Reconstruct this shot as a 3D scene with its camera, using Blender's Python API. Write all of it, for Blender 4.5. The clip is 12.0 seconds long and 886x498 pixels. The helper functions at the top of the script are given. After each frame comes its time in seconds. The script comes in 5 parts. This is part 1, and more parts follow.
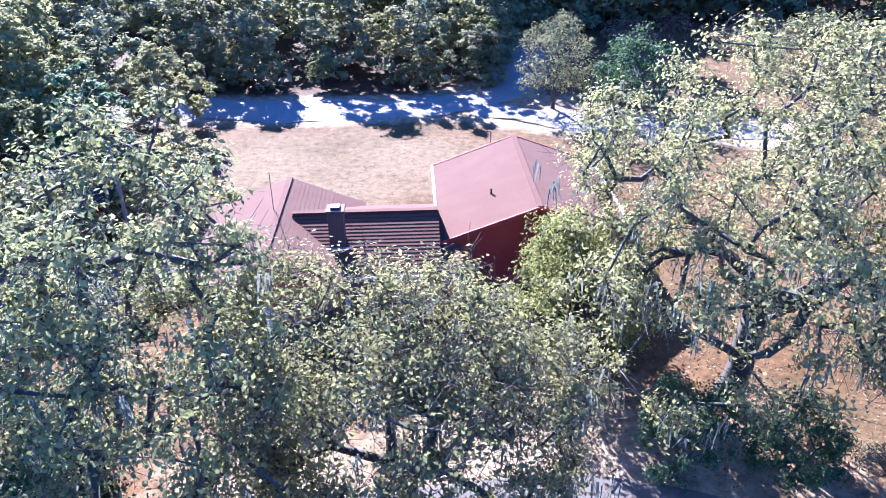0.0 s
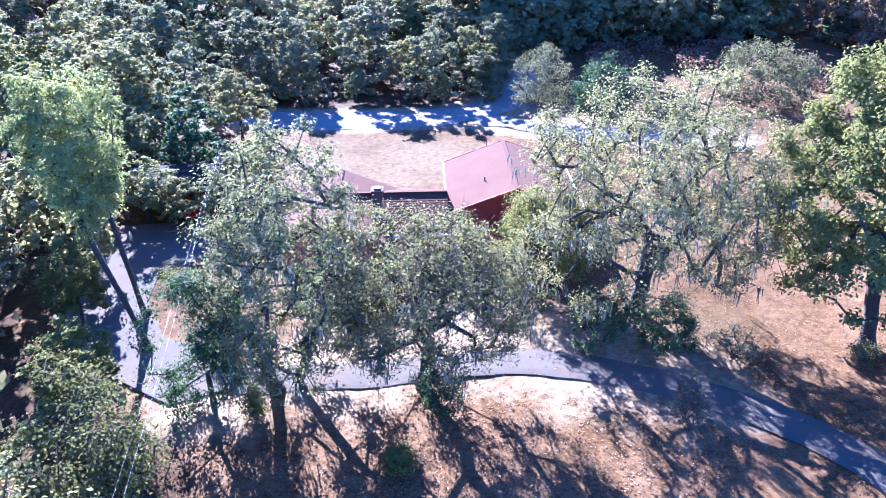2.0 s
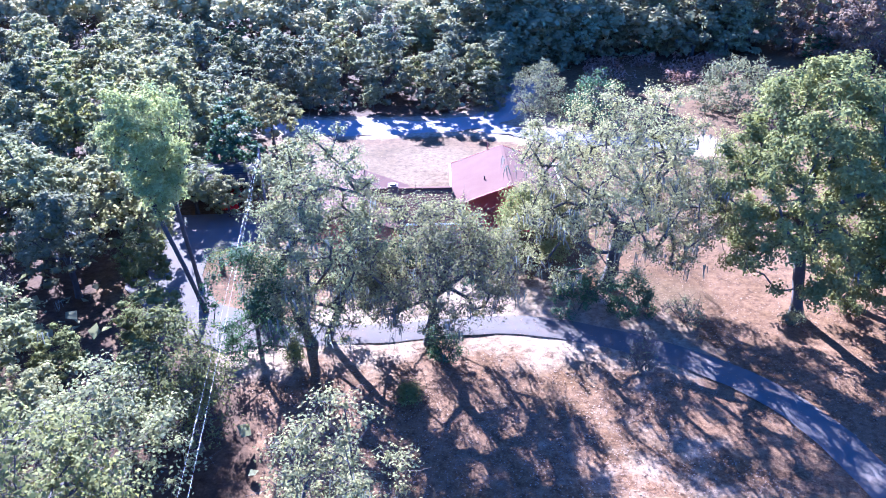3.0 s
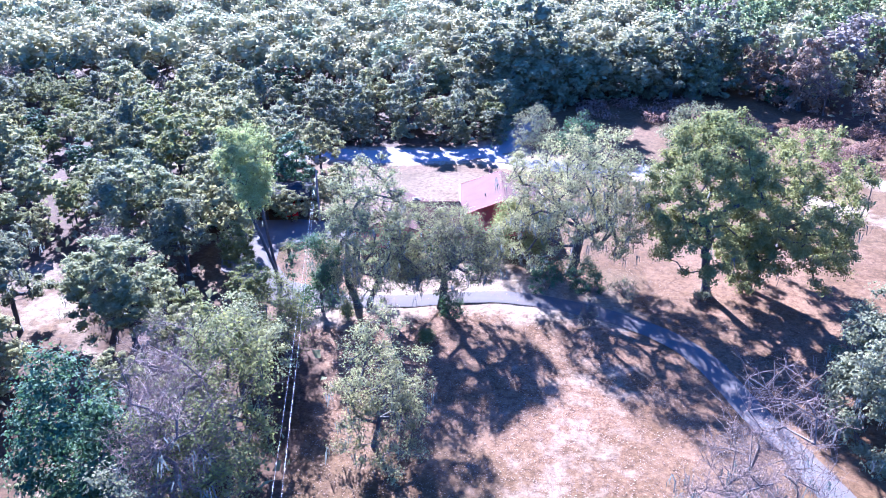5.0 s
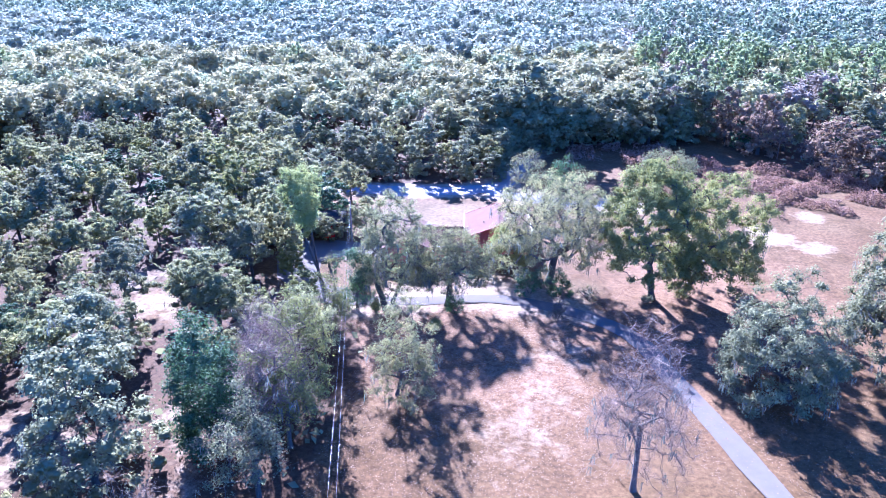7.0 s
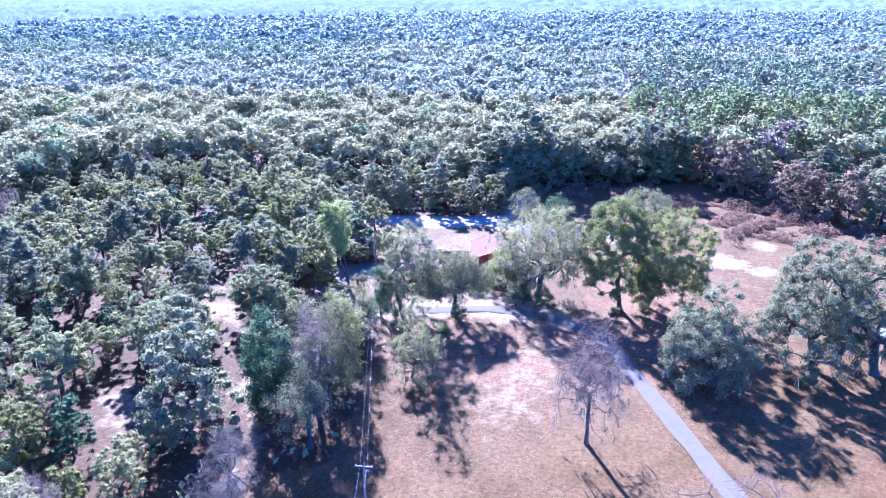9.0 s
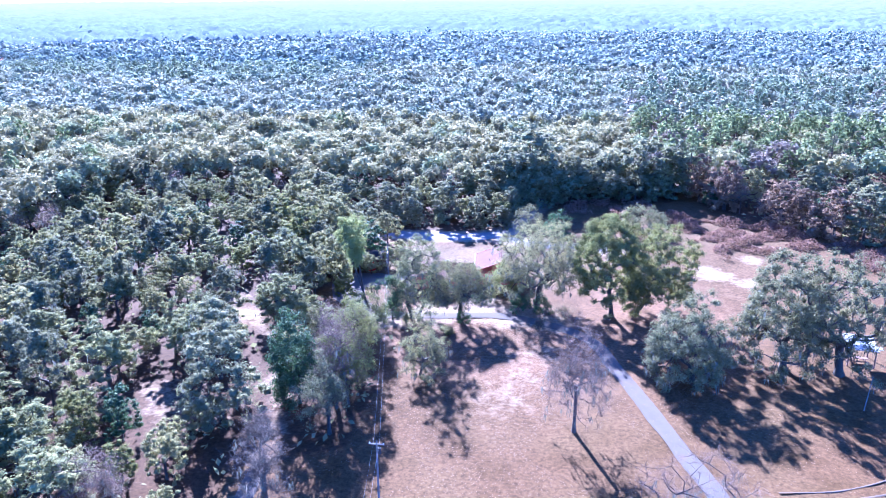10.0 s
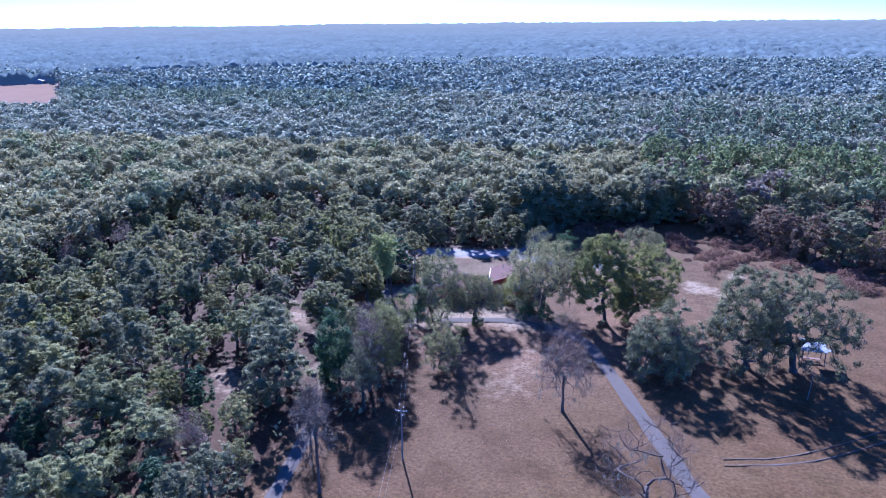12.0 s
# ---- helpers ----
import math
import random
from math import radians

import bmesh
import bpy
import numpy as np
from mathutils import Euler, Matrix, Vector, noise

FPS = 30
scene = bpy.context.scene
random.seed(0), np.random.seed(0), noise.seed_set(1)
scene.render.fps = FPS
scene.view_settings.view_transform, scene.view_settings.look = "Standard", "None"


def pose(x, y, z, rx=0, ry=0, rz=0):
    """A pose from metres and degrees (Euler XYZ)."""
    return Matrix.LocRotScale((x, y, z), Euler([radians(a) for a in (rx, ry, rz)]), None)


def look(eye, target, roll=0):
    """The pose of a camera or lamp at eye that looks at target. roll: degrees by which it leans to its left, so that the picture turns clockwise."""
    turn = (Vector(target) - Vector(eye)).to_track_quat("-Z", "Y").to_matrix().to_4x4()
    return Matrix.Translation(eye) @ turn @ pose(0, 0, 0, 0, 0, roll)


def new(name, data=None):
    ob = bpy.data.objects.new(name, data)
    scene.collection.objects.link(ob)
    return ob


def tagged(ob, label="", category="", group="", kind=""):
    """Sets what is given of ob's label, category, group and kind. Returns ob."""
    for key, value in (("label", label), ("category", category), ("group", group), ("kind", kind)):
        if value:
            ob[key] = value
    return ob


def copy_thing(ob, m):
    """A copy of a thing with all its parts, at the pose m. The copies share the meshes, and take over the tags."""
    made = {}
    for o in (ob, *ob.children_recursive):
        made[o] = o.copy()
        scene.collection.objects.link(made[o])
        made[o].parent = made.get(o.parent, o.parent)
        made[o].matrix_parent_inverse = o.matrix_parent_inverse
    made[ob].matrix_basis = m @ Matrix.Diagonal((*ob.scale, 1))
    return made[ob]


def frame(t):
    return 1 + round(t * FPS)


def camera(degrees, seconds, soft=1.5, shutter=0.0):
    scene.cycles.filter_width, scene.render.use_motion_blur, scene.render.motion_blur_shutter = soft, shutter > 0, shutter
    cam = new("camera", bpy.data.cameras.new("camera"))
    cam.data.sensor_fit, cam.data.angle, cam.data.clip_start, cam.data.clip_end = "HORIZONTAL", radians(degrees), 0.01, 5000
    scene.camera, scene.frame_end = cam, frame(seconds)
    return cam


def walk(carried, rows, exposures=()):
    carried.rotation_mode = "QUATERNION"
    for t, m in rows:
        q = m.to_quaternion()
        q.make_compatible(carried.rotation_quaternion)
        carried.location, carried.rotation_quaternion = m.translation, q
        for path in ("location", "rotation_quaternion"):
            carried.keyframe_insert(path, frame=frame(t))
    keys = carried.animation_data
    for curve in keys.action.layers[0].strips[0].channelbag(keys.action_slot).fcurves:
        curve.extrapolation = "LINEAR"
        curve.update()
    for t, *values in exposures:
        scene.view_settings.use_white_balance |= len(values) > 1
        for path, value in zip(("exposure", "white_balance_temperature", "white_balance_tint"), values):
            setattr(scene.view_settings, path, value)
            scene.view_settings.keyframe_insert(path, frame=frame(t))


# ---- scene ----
cam = camera(61.50, 12.0, soft=1.0)
PATH = [
    (0.0, (1.456, -1.477, 21.705), (0.956, 7.291, 16.923), -0.43),
    (0.5, (1.511, -5.327, 23.268), (1.011, 3.450, 18.501), -0.62),
    (1.0, (1.788, -9.467, 24.776), (1.253, -0.688, 20.019), -0.74),
    (1.5, (2.226, -13.875, 26.274), (1.632, -5.092, 21.530), -0.80),
    (2.0, (2.775, -18.528, 27.791), (2.111, -9.736, 23.074), -0.82),
    (2.5, (3.399, -23.402, 29.349), (2.658, -14.593, 24.675), -0.80),
    (3.0, (4.070, -28.471, 30.963), (3.253, -19.637, 26.348), -0.76),
    (3.5, (4.771, -33.710, 32.638), (3.883, -24.845, 28.097), -0.70),
    (4.0, (5.495, -39.094, 34.373), (4.540, -30.192, 29.919), -0.63),
    (4.5, (6.237, -44.598, 36.163), (5.223, -35.655, 31.805), -0.56),
    (5.0, (7.002, -50.198, 37.997), (5.936, -41.211, 33.742), -0.49),
    (5.5, (7.798, -55.871, 39.862), (6.684, -46.840, 35.714), -0.43),
    (6.0, (8.636, -61.595, 41.742), (7.478, -52.521, 37.703), -0.37),
    (6.5, (9.529, -67.350, 43.623), (8.328, -58.235, 39.690), -0.33),
    (7.0, (10.491, -73.119, 45.487), (9.245, -63.964, 41.661), -0.31),
    (7.5, (11.536, -78.885, 47.319), (10.241, -69.694, 43.599), -0.30),
    (8.0, (12.675, -84.636, 49.108), (11.323, -75.411, 45.492), -0.31),
    (8.5, (13.917, -90.362, 50.844), (12.500, -81.106, 47.333), -0.33),
    (9.0, (15.268, -96.056, 52.523), (13.775, -86.774, 49.118), -0.36),
    (9.5, (16.726, -101.717, 54.146), (15.146, -92.410, 50.846), -0.40),
    (10.0, (18.286, -107.345, 55.721), (16.608, -98.019, 52.526), -0.45),
    (10.5, (19.931, -112.945, 57.262), (18.148, -103.605, 54.167), -0.50),
    (11.0, (21.639, -118.530, 58.796), (19.746, -109.183, 55.787), -0.54),
    (11.5, (23.375, -124.113, 60.355), (21.376, -114.769, 57.408), -0.57),
    (12.0, (25.094, -129.717, 61.986), (22.999, -120.388, 59.058), -0.58),
]
walk(cam, [(t, look(eye, target, roll)) for t, eye, target, roll in PATH],
     exposures=[(0.0, 3.35, 4480, 20), (2.5, 3.5, 4220, 24), (5.0, 3.52, 4150, 26), (10.6, 3.38, 4030, 28), (11.0, 3.2, 4030, 28), (11.5, 2.65, 4030, 28), (12.0, 2.12, 4050, 27)])

# ---- light ----
SUN_AZ, SUN_EL = -24.0, 28.5      # degrees from +y towards +x, and above the horizon
world = bpy.data.worlds.new("sky")
scene.world = world
world.use_nodes = True
wn = world.node_tree.nodes
sky = wn.new("ShaderNodeTexSky")
sky.sky_type, sky.sun_disc = "NISHITA", False
sky.sun_elevation, sky.sun_rotation = radians(SUN_EL), radians(SUN_AZ)
sky.air_density, sky.dust_density, sky.ozone_density = 0.6, 0.1, 9.0
wn["Background"].inputs["Strength"].default_value = 0.072
world.node_tree.links.new(sky.outputs[0], wn["Background"].inputs["Color"])
sun = new("sun", bpy.data.lights.new("sun", "SUN"))
sun.data.energy, sun.data.angle, sun.data.color = 5.0, radians(0.53), (1.0, 0.84, 0.66)
az, el = radians(SUN_AZ), radians(SUN_EL)
toward = Vector((math.sin(az) * math.cos(el), math.cos(az) * math.cos(el), math.sin(el)))
sun.matrix_world = look(toward * 300, (0, 0, 0))

# ---- materials ----
MATS = {}


def mat(name, build):
    if name not in MATS:
        m = bpy.data.materials.new(name)
        m.use_nodes = True
        m.node_tree.nodes.clear()
        build(m.node_tree)
        MATS[name] = m
    return MATS[name]


def node(tree, kind, **inputs):
    n = tree.nodes.new(kind)
    for key, value in inputs.items():
        n.inputs[key.replace("_", " ")].default_value = value
    return n


def ramp(tree, source, stops):
    r = tree.nodes.new("ShaderNodeValToRGB")
    while len(r.color_ramp.elements) < len(stops):
        r.color_ramp.elements.new(0.5)
    for e, (at, c) in zip(r.color_ramp.elements, stops):
        e.position, e.color = at, (*c, 1)
    tree.links.new(source, r.inputs[0])
    return r.outputs[0]


def mixed(tree, fac, a, b, mode="MIX"):
    m = tree.nodes.new("ShaderNodeMix")
    m.data_type, m.blend_type = "RGBA", mode
    for socket, value in ((m.inputs[0], fac), (m.inputs[6], a), (m.inputs[7], b)):
        if isinstance(value, (int, float)):
            socket.default_value = value
        elif isinstance(value, tuple):
            socket.default_value = (*value, 1)
        else:
            tree.links.new(value, socket)
    return m.outputs[2]


def noise_tex(tree, scale, detail=4.0, rough=0.55, coords="Object"):
    c = tree.nodes.new("ShaderNodeTexCoord")
    n = node(tree, "ShaderNodeTexNoise", Scale=scale, Detail=detail, Roughness=rough)
    tree.links.new(c.outputs[coords], n.inputs["Vector"])
    return n.outputs["Fac"]


def surface(tree, colour, rough=0.8, metal=0.0, bump=None, height=0.02, specular=0.4):
    out = tree.nodes.new("ShaderNodeOutputMaterial")
    p = node(tree, "ShaderNodeBsdfPrincipled", Roughness=rough, Metallic=metal)
    p.inputs["Specular IOR Level"].default_value = specular
    if isinstance(colour, tuple):
        p.inputs["Base Color"].default_value = (*colour, 1)
    else:
        tree.links.new(colour, p.inputs["Base Color"])
    if bump is not None:
        b = node(tree, "ShaderNodeBump", Strength=0.7, Distance=height)
        tree.links.new(bump, b.inputs["Height"])
        tree.links.new(b.outputs[0], p.inputs["Normal"])
    tree.links.new(p.outputs[0], out.inputs[0])


def leaf_material(name, dark, light, back, through_share=0.38, gloss=0.05, patch=0.35):
    """Leaves: varied from leaf to leaf and from tree to tree, let some light through, waxy on top."""
    def build(tree):
        g = tree.nodes.new("ShaderNodeNewGeometry")
        o = tree.nodes.new("ShaderNodeObjectInfo")
        blotch = ramp(tree, noise_tex(tree, patch, 3.0), [(0.38, (0, 0, 0)), (0.62, (1, 1, 1))])
        one = ramp(tree, g.outputs["Random Per Island"], [(0.0, dark), (0.75, light), (1.0, tuple(min(1, 1.12 * c) for c in light))])
        two = mixed(tree, blotch, tuple(0.8 * c for c in dark), one)
        three = mixed(tree, 0.55, one, two)
        hue = node(tree, "ShaderNodeHueSaturation")
        shift = node(tree, "ShaderNodeMapRange")
        shift.inputs["To Min"].default_value, shift.inputs["To Max"].default_value = 0.78, 1.18
        tree.links.new(o.outputs["Random"], shift.inputs["Value"])
        tree.links.new(shift.outputs[0], hue.inputs["Value"])
        tree.links.new(three, hue.inputs["Color"])
        out = tree.nodes.new("ShaderNodeOutputMaterial")
        p = node(tree, "ShaderNodeBsdfPrincipled", Roughness=0.8)
        p.inputs["Specular IOR Level"].default_value = gloss
        t = tree.nodes.new("ShaderNodeBsdfTranslucent")
        mix = node(tree, "ShaderNodeMixShader", Fac=through_share)
        tree.links.new(hue.outputs[0], p.inputs["Base Color"])
        tree.links.new(mixed(tree, 0.6, hue.outputs[0], back), t.inputs["Color"])
        tree.links.new(p.outputs[0], mix.inputs[1])
        tree.links.new(t.outputs[0], mix.inputs[2])
        tree.links.new(mix.outputs[0], out.inputs[0])
    return mat(name, build)


LEAF_OAK = leaf_material("oak_leaf", (0.153, 0.154, 0.068), (0.266, 0.260, 0.112), (0.388, 0.377, 0.144))
LEAF_PALE = leaf_material("pale_leaf", (0.184, 0.172, 0.073), (0.285, 0.264, 0.112), (0.416, 0.387, 0.144))
LEAF_YELLOW = leaf_material("yellow_green_leaf", (0.110, 0.114, 0.037), (0.194, 0.190, 0.060), (0.255, 0.249, 0.062))
LEAF_DARK = leaf_material("dark_glossy_leaf", (0.02, 0.04, 0.02), (0.085, 0.13, 0.06), (0.11, 0.18, 0.05), 0.3, 0.15)
LEAF_GREEN = leaf_material("fresh_green_leaf", (0.122, 0.125, 0.043), (0.235, 0.227, 0.072), (0.320, 0.308, 0.080))
LEAF_GREY = leaf_material("grey_green_leaf", (0.114, 0.114, 0.060), (0.225, 0.218, 0.110), (0.291, 0.281, 0.123), 0.3)
LEAF_RUST = leaf_material("rust_leaf", (0.160, 0.108, 0.064), (0.265, 0.188, 0.115), (0.290, 0.196, 0.110))
MOSS = leaf_material("spanish_moss", (0.08, 0.084, 0.068), (0.19, 0.195, 0.16), (0.2, 0.205, 0.165), 0.3, 0.0)
BRUSH = leaf_material("dry_brush_twig", (0.130, 0.074, 0.050), (0.300, 0.190, 0.135), (0.280, 0.170, 0.110), 0.3, 0.04)
LITTER = leaf_material("fallen_leaf", (0.09, 0.056, 0.035), (0.27, 0.19, 0.13), (0.16, 0.1, 0.06), 0.05, 0.03)
# far canopy leaves are lightened: haze over the woods put into their colour
FAR_OAK = leaf_material("far_hazed_oak_canopy", (0.300, 0.279, 0.137), (0.311, 0.278, 0.138), (0.369, 0.353, 0.205), 0.5, 0.0, 0.11)
FAR_PALE = leaf_material("far_hazed_pale_canopy", (0.369, 0.333, 0.157), (0.369, 0.325, 0.160), (0.369, 0.353, 0.237), 0.5, 0.0, 0.11)
FAR_DARK = leaf_material("far_hazed_dark_canopy", (0.192, 0.217, 0.121), (0.274, 0.283, 0.156), (0.385, 0.401, 0.220), 0.5, 0.0, 0.11)
FAR_PINE = leaf_material("far_hazed_pine_canopy", (0.135, 0.163, 0.073), (0.233, 0.257, 0.110), (0.296, 0.323, 0.141), 0.5, 0.0, 0.11)
# oak leaf tone made a little darker, the wood edge's shade put into it
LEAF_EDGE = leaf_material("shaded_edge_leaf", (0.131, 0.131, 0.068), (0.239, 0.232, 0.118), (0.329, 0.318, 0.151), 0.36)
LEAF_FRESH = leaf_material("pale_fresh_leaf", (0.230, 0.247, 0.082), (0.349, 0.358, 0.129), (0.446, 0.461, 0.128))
# distant canopy is greyer and bluer still, haze painted into the leaf colour
DISTANT = leaf_material("distant_hazed_canopy", (0.138, 0.158, 0.130), (0.241, 0.271, 0.223), (0.277, 0.312, 0.256), 0.5, 0.0, 0.03)
DISTANT_PINE = leaf_material("distant_hazed_pine_canopy", (0.094, 0.121, 0.103), (0.172, 0.209, 0.184), (0.198, 0.239, 0.211), 0.5, 0.0, 0.03)
FAR_BARE = leaf_material("far_hazed_bare_canopy", (0.203, 0.165, 0.128), (0.281, 0.233, 0.182), (0.360, 0.306, 0.242), 0.5, 0.0, 0.11)
# middle canopy lies between the two, with its share of haze in the colour
MID_OAK = leaf_material("middle_hazed_oak_canopy", (0.252, 0.265, 0.177), (0.338, 0.352, 0.232), (0.396, 0.405, 0.310), 0.5, 0.0, 0.06)
MID_PALE = leaf_material("middle_hazed_pale_canopy", (0.286, 0.294, 0.188), (0.379, 0.382, 0.248), (0.396, 0.405, 0.329), 0.5, 0.0, 0.06)
MID_DARK = leaf_material("middle_hazed_dark_canopy", (0.176, 0.212, 0.150), (0.254, 0.283, 0.207), (0.343, 0.380, 0.273), 0.5, 0.0, 0.06)
MID_PINE = leaf_material("middle_hazed_pine_canopy", (0.123, 0.153, 0.094), (0.221, 0.249, 0.159), (0.267, 0.301, 0.190), 0.5, 0.0, 0.06)
MID_BARE = leaf_material("middle_hazed_bare_canopy", (0.244, 0.220, 0.175), (0.301, 0.278, 0.219), (0.407, 0.372, 0.292), 0.5, 0.0, 0.06)


def bark_build(dark, light):
    def build(tree):
        n = noise_tex(tree, 3.0, 6.0, 0.65)
        big = noise_tex(tree, 0.4, 2.0)
        c = ramp(tree, n, [(0.3, dark), (0.7, light)])
        surface(tree, mixed(tree, big, c, tuple(0.7 * v for v in light)), 0.9, bump=n, height=0.05)
    return build


BARK = mat("oak_bark", bark_build((0.022, 0.018, 0.014), (0.075, 0.062, 0.05)))
TWIG_PINK = mat("pinkish_twig", bark_build((0.1, 0.062, 0.042), (0.22, 0.148, 0.105)))
BARK_GREY = mat("grey_bark", bark_build((0.05, 0.036, 0.025), (0.125, 0.095, 0.07)))


def ground_build(tree):
    """Dry leaf litter over pale sand; sand, grass, lawn and litter shares come from the sheet's own attributes."""
    def share(name):
        a = tree.nodes.new("ShaderNodeAttribute")
        a.attribute_name = name
        return a.outputs["Fac"]

    def broken(value, n, soft=0.22):
        s = tree.nodes.new("ShaderNodeMath")
        s.operation = "ADD"
        tree.links.new(value, s.inputs[0])
        m = tree.nodes.new("ShaderNodeMath")
        m.operation = "MULTIPLY_ADD"
        tree.links.new(n, m.inputs[0])
        m.inputs[1].default_value, m.inputs[2].default_value = 1.3, -0.65
        tree.links.new(m.outputs[0], s.inputs[1])
        r = node(tree, "ShaderNodeMapRange")
        r.inputs["From Min"].default_value, r.inputs["From Max"].default_value = 0.5 - soft, 0.5 + soft
        tree.links.new(s.outputs[0], r.inputs["Value"])
        return r.outputs[0]

    fine, mid, big = noise_tex(tree, 5.0, 6.0, 0.7), noise_tex(tree, 0.55, 5.0, 0.65), noise_tex(tree, 0.06, 4.0)
    speck = noise_tex(tree, 14.0, 2.0, 0.5)
    litter = ramp(tree, fine, [(0.25, (0.050, 0.028, 0.016)), (0.5, (0.15, 0.094, 0.057)), (0.75, (0.29, 0.208, 0.14))])
    litter = mixed(tree, ramp(tree, mid, [(0.42, (0, 0, 0)), (0.6, (1, 1, 1))]), litter, mixed(tree, speck, (0.118, 0.073, 0.045), (0.23, 0.16, 0.108)))
    dry = mixed(tree, mid, (0.072, 0.043, 0.02), (0.126, 0.08, 0.041))
    dry = mixed(tree, ramp(tree, big, [(0.4, (0, 0, 0)), (0.65, (0.7, 0.7, 0.7))]), dry, (0.112, 0.081, 0.041))
    dry = mixed(tree, ramp(tree, fine, [(0.3, (0, 0, 0)), (0.8, (0.5, 0.5, 0.5))]), dry, (0.165, 0.114, 0.072))
    sand = mixed(tree, mid, (0.25, 0.21, 0.175), (0.36, 0.31, 0.26))
    sand = mixed(tree, ramp(tree, fine, [(0.45, (0, 0, 0)), (0.8, (0.5, 0.5, 0.5))]), sand, (0.194, 0.145, 0.107))
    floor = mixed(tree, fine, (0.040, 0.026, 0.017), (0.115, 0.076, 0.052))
    c = mixed(tree, broken(share("litter"), mid, 0.35), dry, litter)
    c = mixed(tree, broken(share("lawn"), big, 0.35), c, mixed(tree, fine, (0.12, 0.092, 0.06), (0.18, 0.143, 0.1)))
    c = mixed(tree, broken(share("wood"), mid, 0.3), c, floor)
    c = mixed(tree, broken(share("sand"), mid), c, sand)
    clump = ramp(tree, noise_tex(tree, 1.7, 6.0, 0.75), [(0.34, (0.3, 0.25, 0.21)), (0.47, (0.74, 0.69, 0.62)), (0.56, (0.98, 0.94, 0.86)), (0.68, (1.3, 1.27, 1.2))])
    c = mixed(tree, 0.8, c, clump, "MULTIPLY")
    c = mixed(tree, 1.0, c, ramp(tree, noise_tex(tree, 0.13, 5.0, 0.7), [(0.35, (0.62, 0.53, 0.34)), (0.5, (0.86, 0.77, 0.61)), (0.65, (0.95, 0.85, 0.7))]), "MULTIPLY")
    surface(tree, c, 0.95, bump=fine, height=0.06, specular=0.1)


GROUND = mat("ground_cover", ground_build)


def sand_build(tree):
    fine, mid = noise_tex(tree, 4.0, 6.0, 0.7), noise_tex(tree, 0.35, 5.0, 0.65)
    c = mixed(tree, mid, (0.155, 0.136, 0.12), (0.235, 0.208, 0.186))
    c = mixed(tree, ramp(tree, fine, [(0.5, (0, 0, 0)), (0.75, (0.75, 0.75, 0.75))]), c, (0.156, 0.120, 0.095))
    surface(tree, c, 0.95, bump=fine, height=0.05, specular=0.15)


def concrete_build(tree):
    fine, mid = noise_tex(tree, 6.0, 5.0, 0.7), noise_tex(tree, 0.5, 5.0, 0.65)
    c = mixed(tree, mid, (0.082, 0.07, 0.06), (0.12, 0.104, 0.09))
    c = mixed(tree, ramp(tree, fine, [(0.55, (0, 0, 0)), (0.75, (0.7, 0.7, 0.7))]), c, (0.133, 0.098, 0.073))
    leafy = noise_tex(tree, 0.22, 6.0, 0.75)
    c = mixed(tree, ramp(tree, leafy, [(0.52, (0, 0, 0)), (0.7, (0.7, 0.7, 0.7))]), c, mixed(tree, fine, (0.075, 0.047, 0.03), (0.17, 0.115, 0.08)))
    surface(tree, c, 0.95, bump=fine, height=0.01, specular=0.03)


SAND = mat("pale_sand", sand_build)
CONCRETE = mat("old_concrete", concrete_build)


def shingle_build(tree):
    fine, big = noise_tex(tree, 9.0, 4.0, 0.7), noise_tex(tree, 0.5, 4.0, 0.6)
    c = mixed(tree, fine, (0.07, 0.03, 0.021), (0.1, 0.048, 0.033))
    c = mixed(tree, ramp(tree, big, [(0.4, (0, 0, 0)), (0.75, (0.5, 0.5, 0.5))]), c, (0.105, 0.058, 0.04))
    surface(tree, c, 0.95, bump=fine, height=0.01, specular=0.12)


def plain(name, a, b, scale=4.0, rough=0.7, metal=0.0, height=0.006, specular=0.3):
    def build(tree):
        n, big = noise_tex(tree, scale, 5.0, 0.65), noise_tex(tree, scale * 0.12, 3.0)
        c = mixed(tree, n, a, b)
        surface(tree, mixed(tree, ramp(tree, big, [(0.45, (0, 0, 0)), (0.8, (0.4, 0.4, 0.4))]), c, tuple(0.6 * v for v in a)), rough, metal, n, height, specular)
    return mat(name, build)


SHINGLE = mat("red_shingle", shingle_build)
RED_WALL = plain("red_painted_board", (0.26, 0.035, 0.035), (0.36, 0.06, 0.055))
BRICK_RED = plain("red_brick", (0.3, 0.10, 0.075), (0.42, 0.17, 0.13), 12.0, 0.85)
BRICK_DARK = plain("dark_brick", (0.05, 0.035, 0.035), (0.12, 0.08, 0.075), 14.0, 0.9)
WHITE = plain("white_paint", (0.72, 0.71, 0.69), (0.82, 0.81, 0.79), 3.0, 0.5)
DARK_METAL = plain("dark_metal", (0.03, 0.03, 0.035), (0.07, 0.07, 0.075), 6.0, 0.5, 0.6)
TIN = plain("galvanised_roof", (0.2, 0.205, 0.21), (0.27, 0.275, 0.28), 1.5, 0.6, 0.1)
WOOD_BROWN = plain("brown_post", (0.11, 0.06, 0.045), (0.2, 0.12, 0.085), 8.0, 0.85)
WOOD_GREY = plain("weathered_pole", (0.13, 0.105, 0.085), (0.25, 0.21, 0.18), 8.0, 0.9)
WIRE = plain("aluminium_wire", (0.16, 0.16, 0.16), (0.24, 0.24, 0.24), 5.0, 0.4, 0.5)
CAR_RED = plain("red_car_paint", (0.45, 0.02, 0.025), (0.5, 0.03, 0.03), 2.0, 0.25)
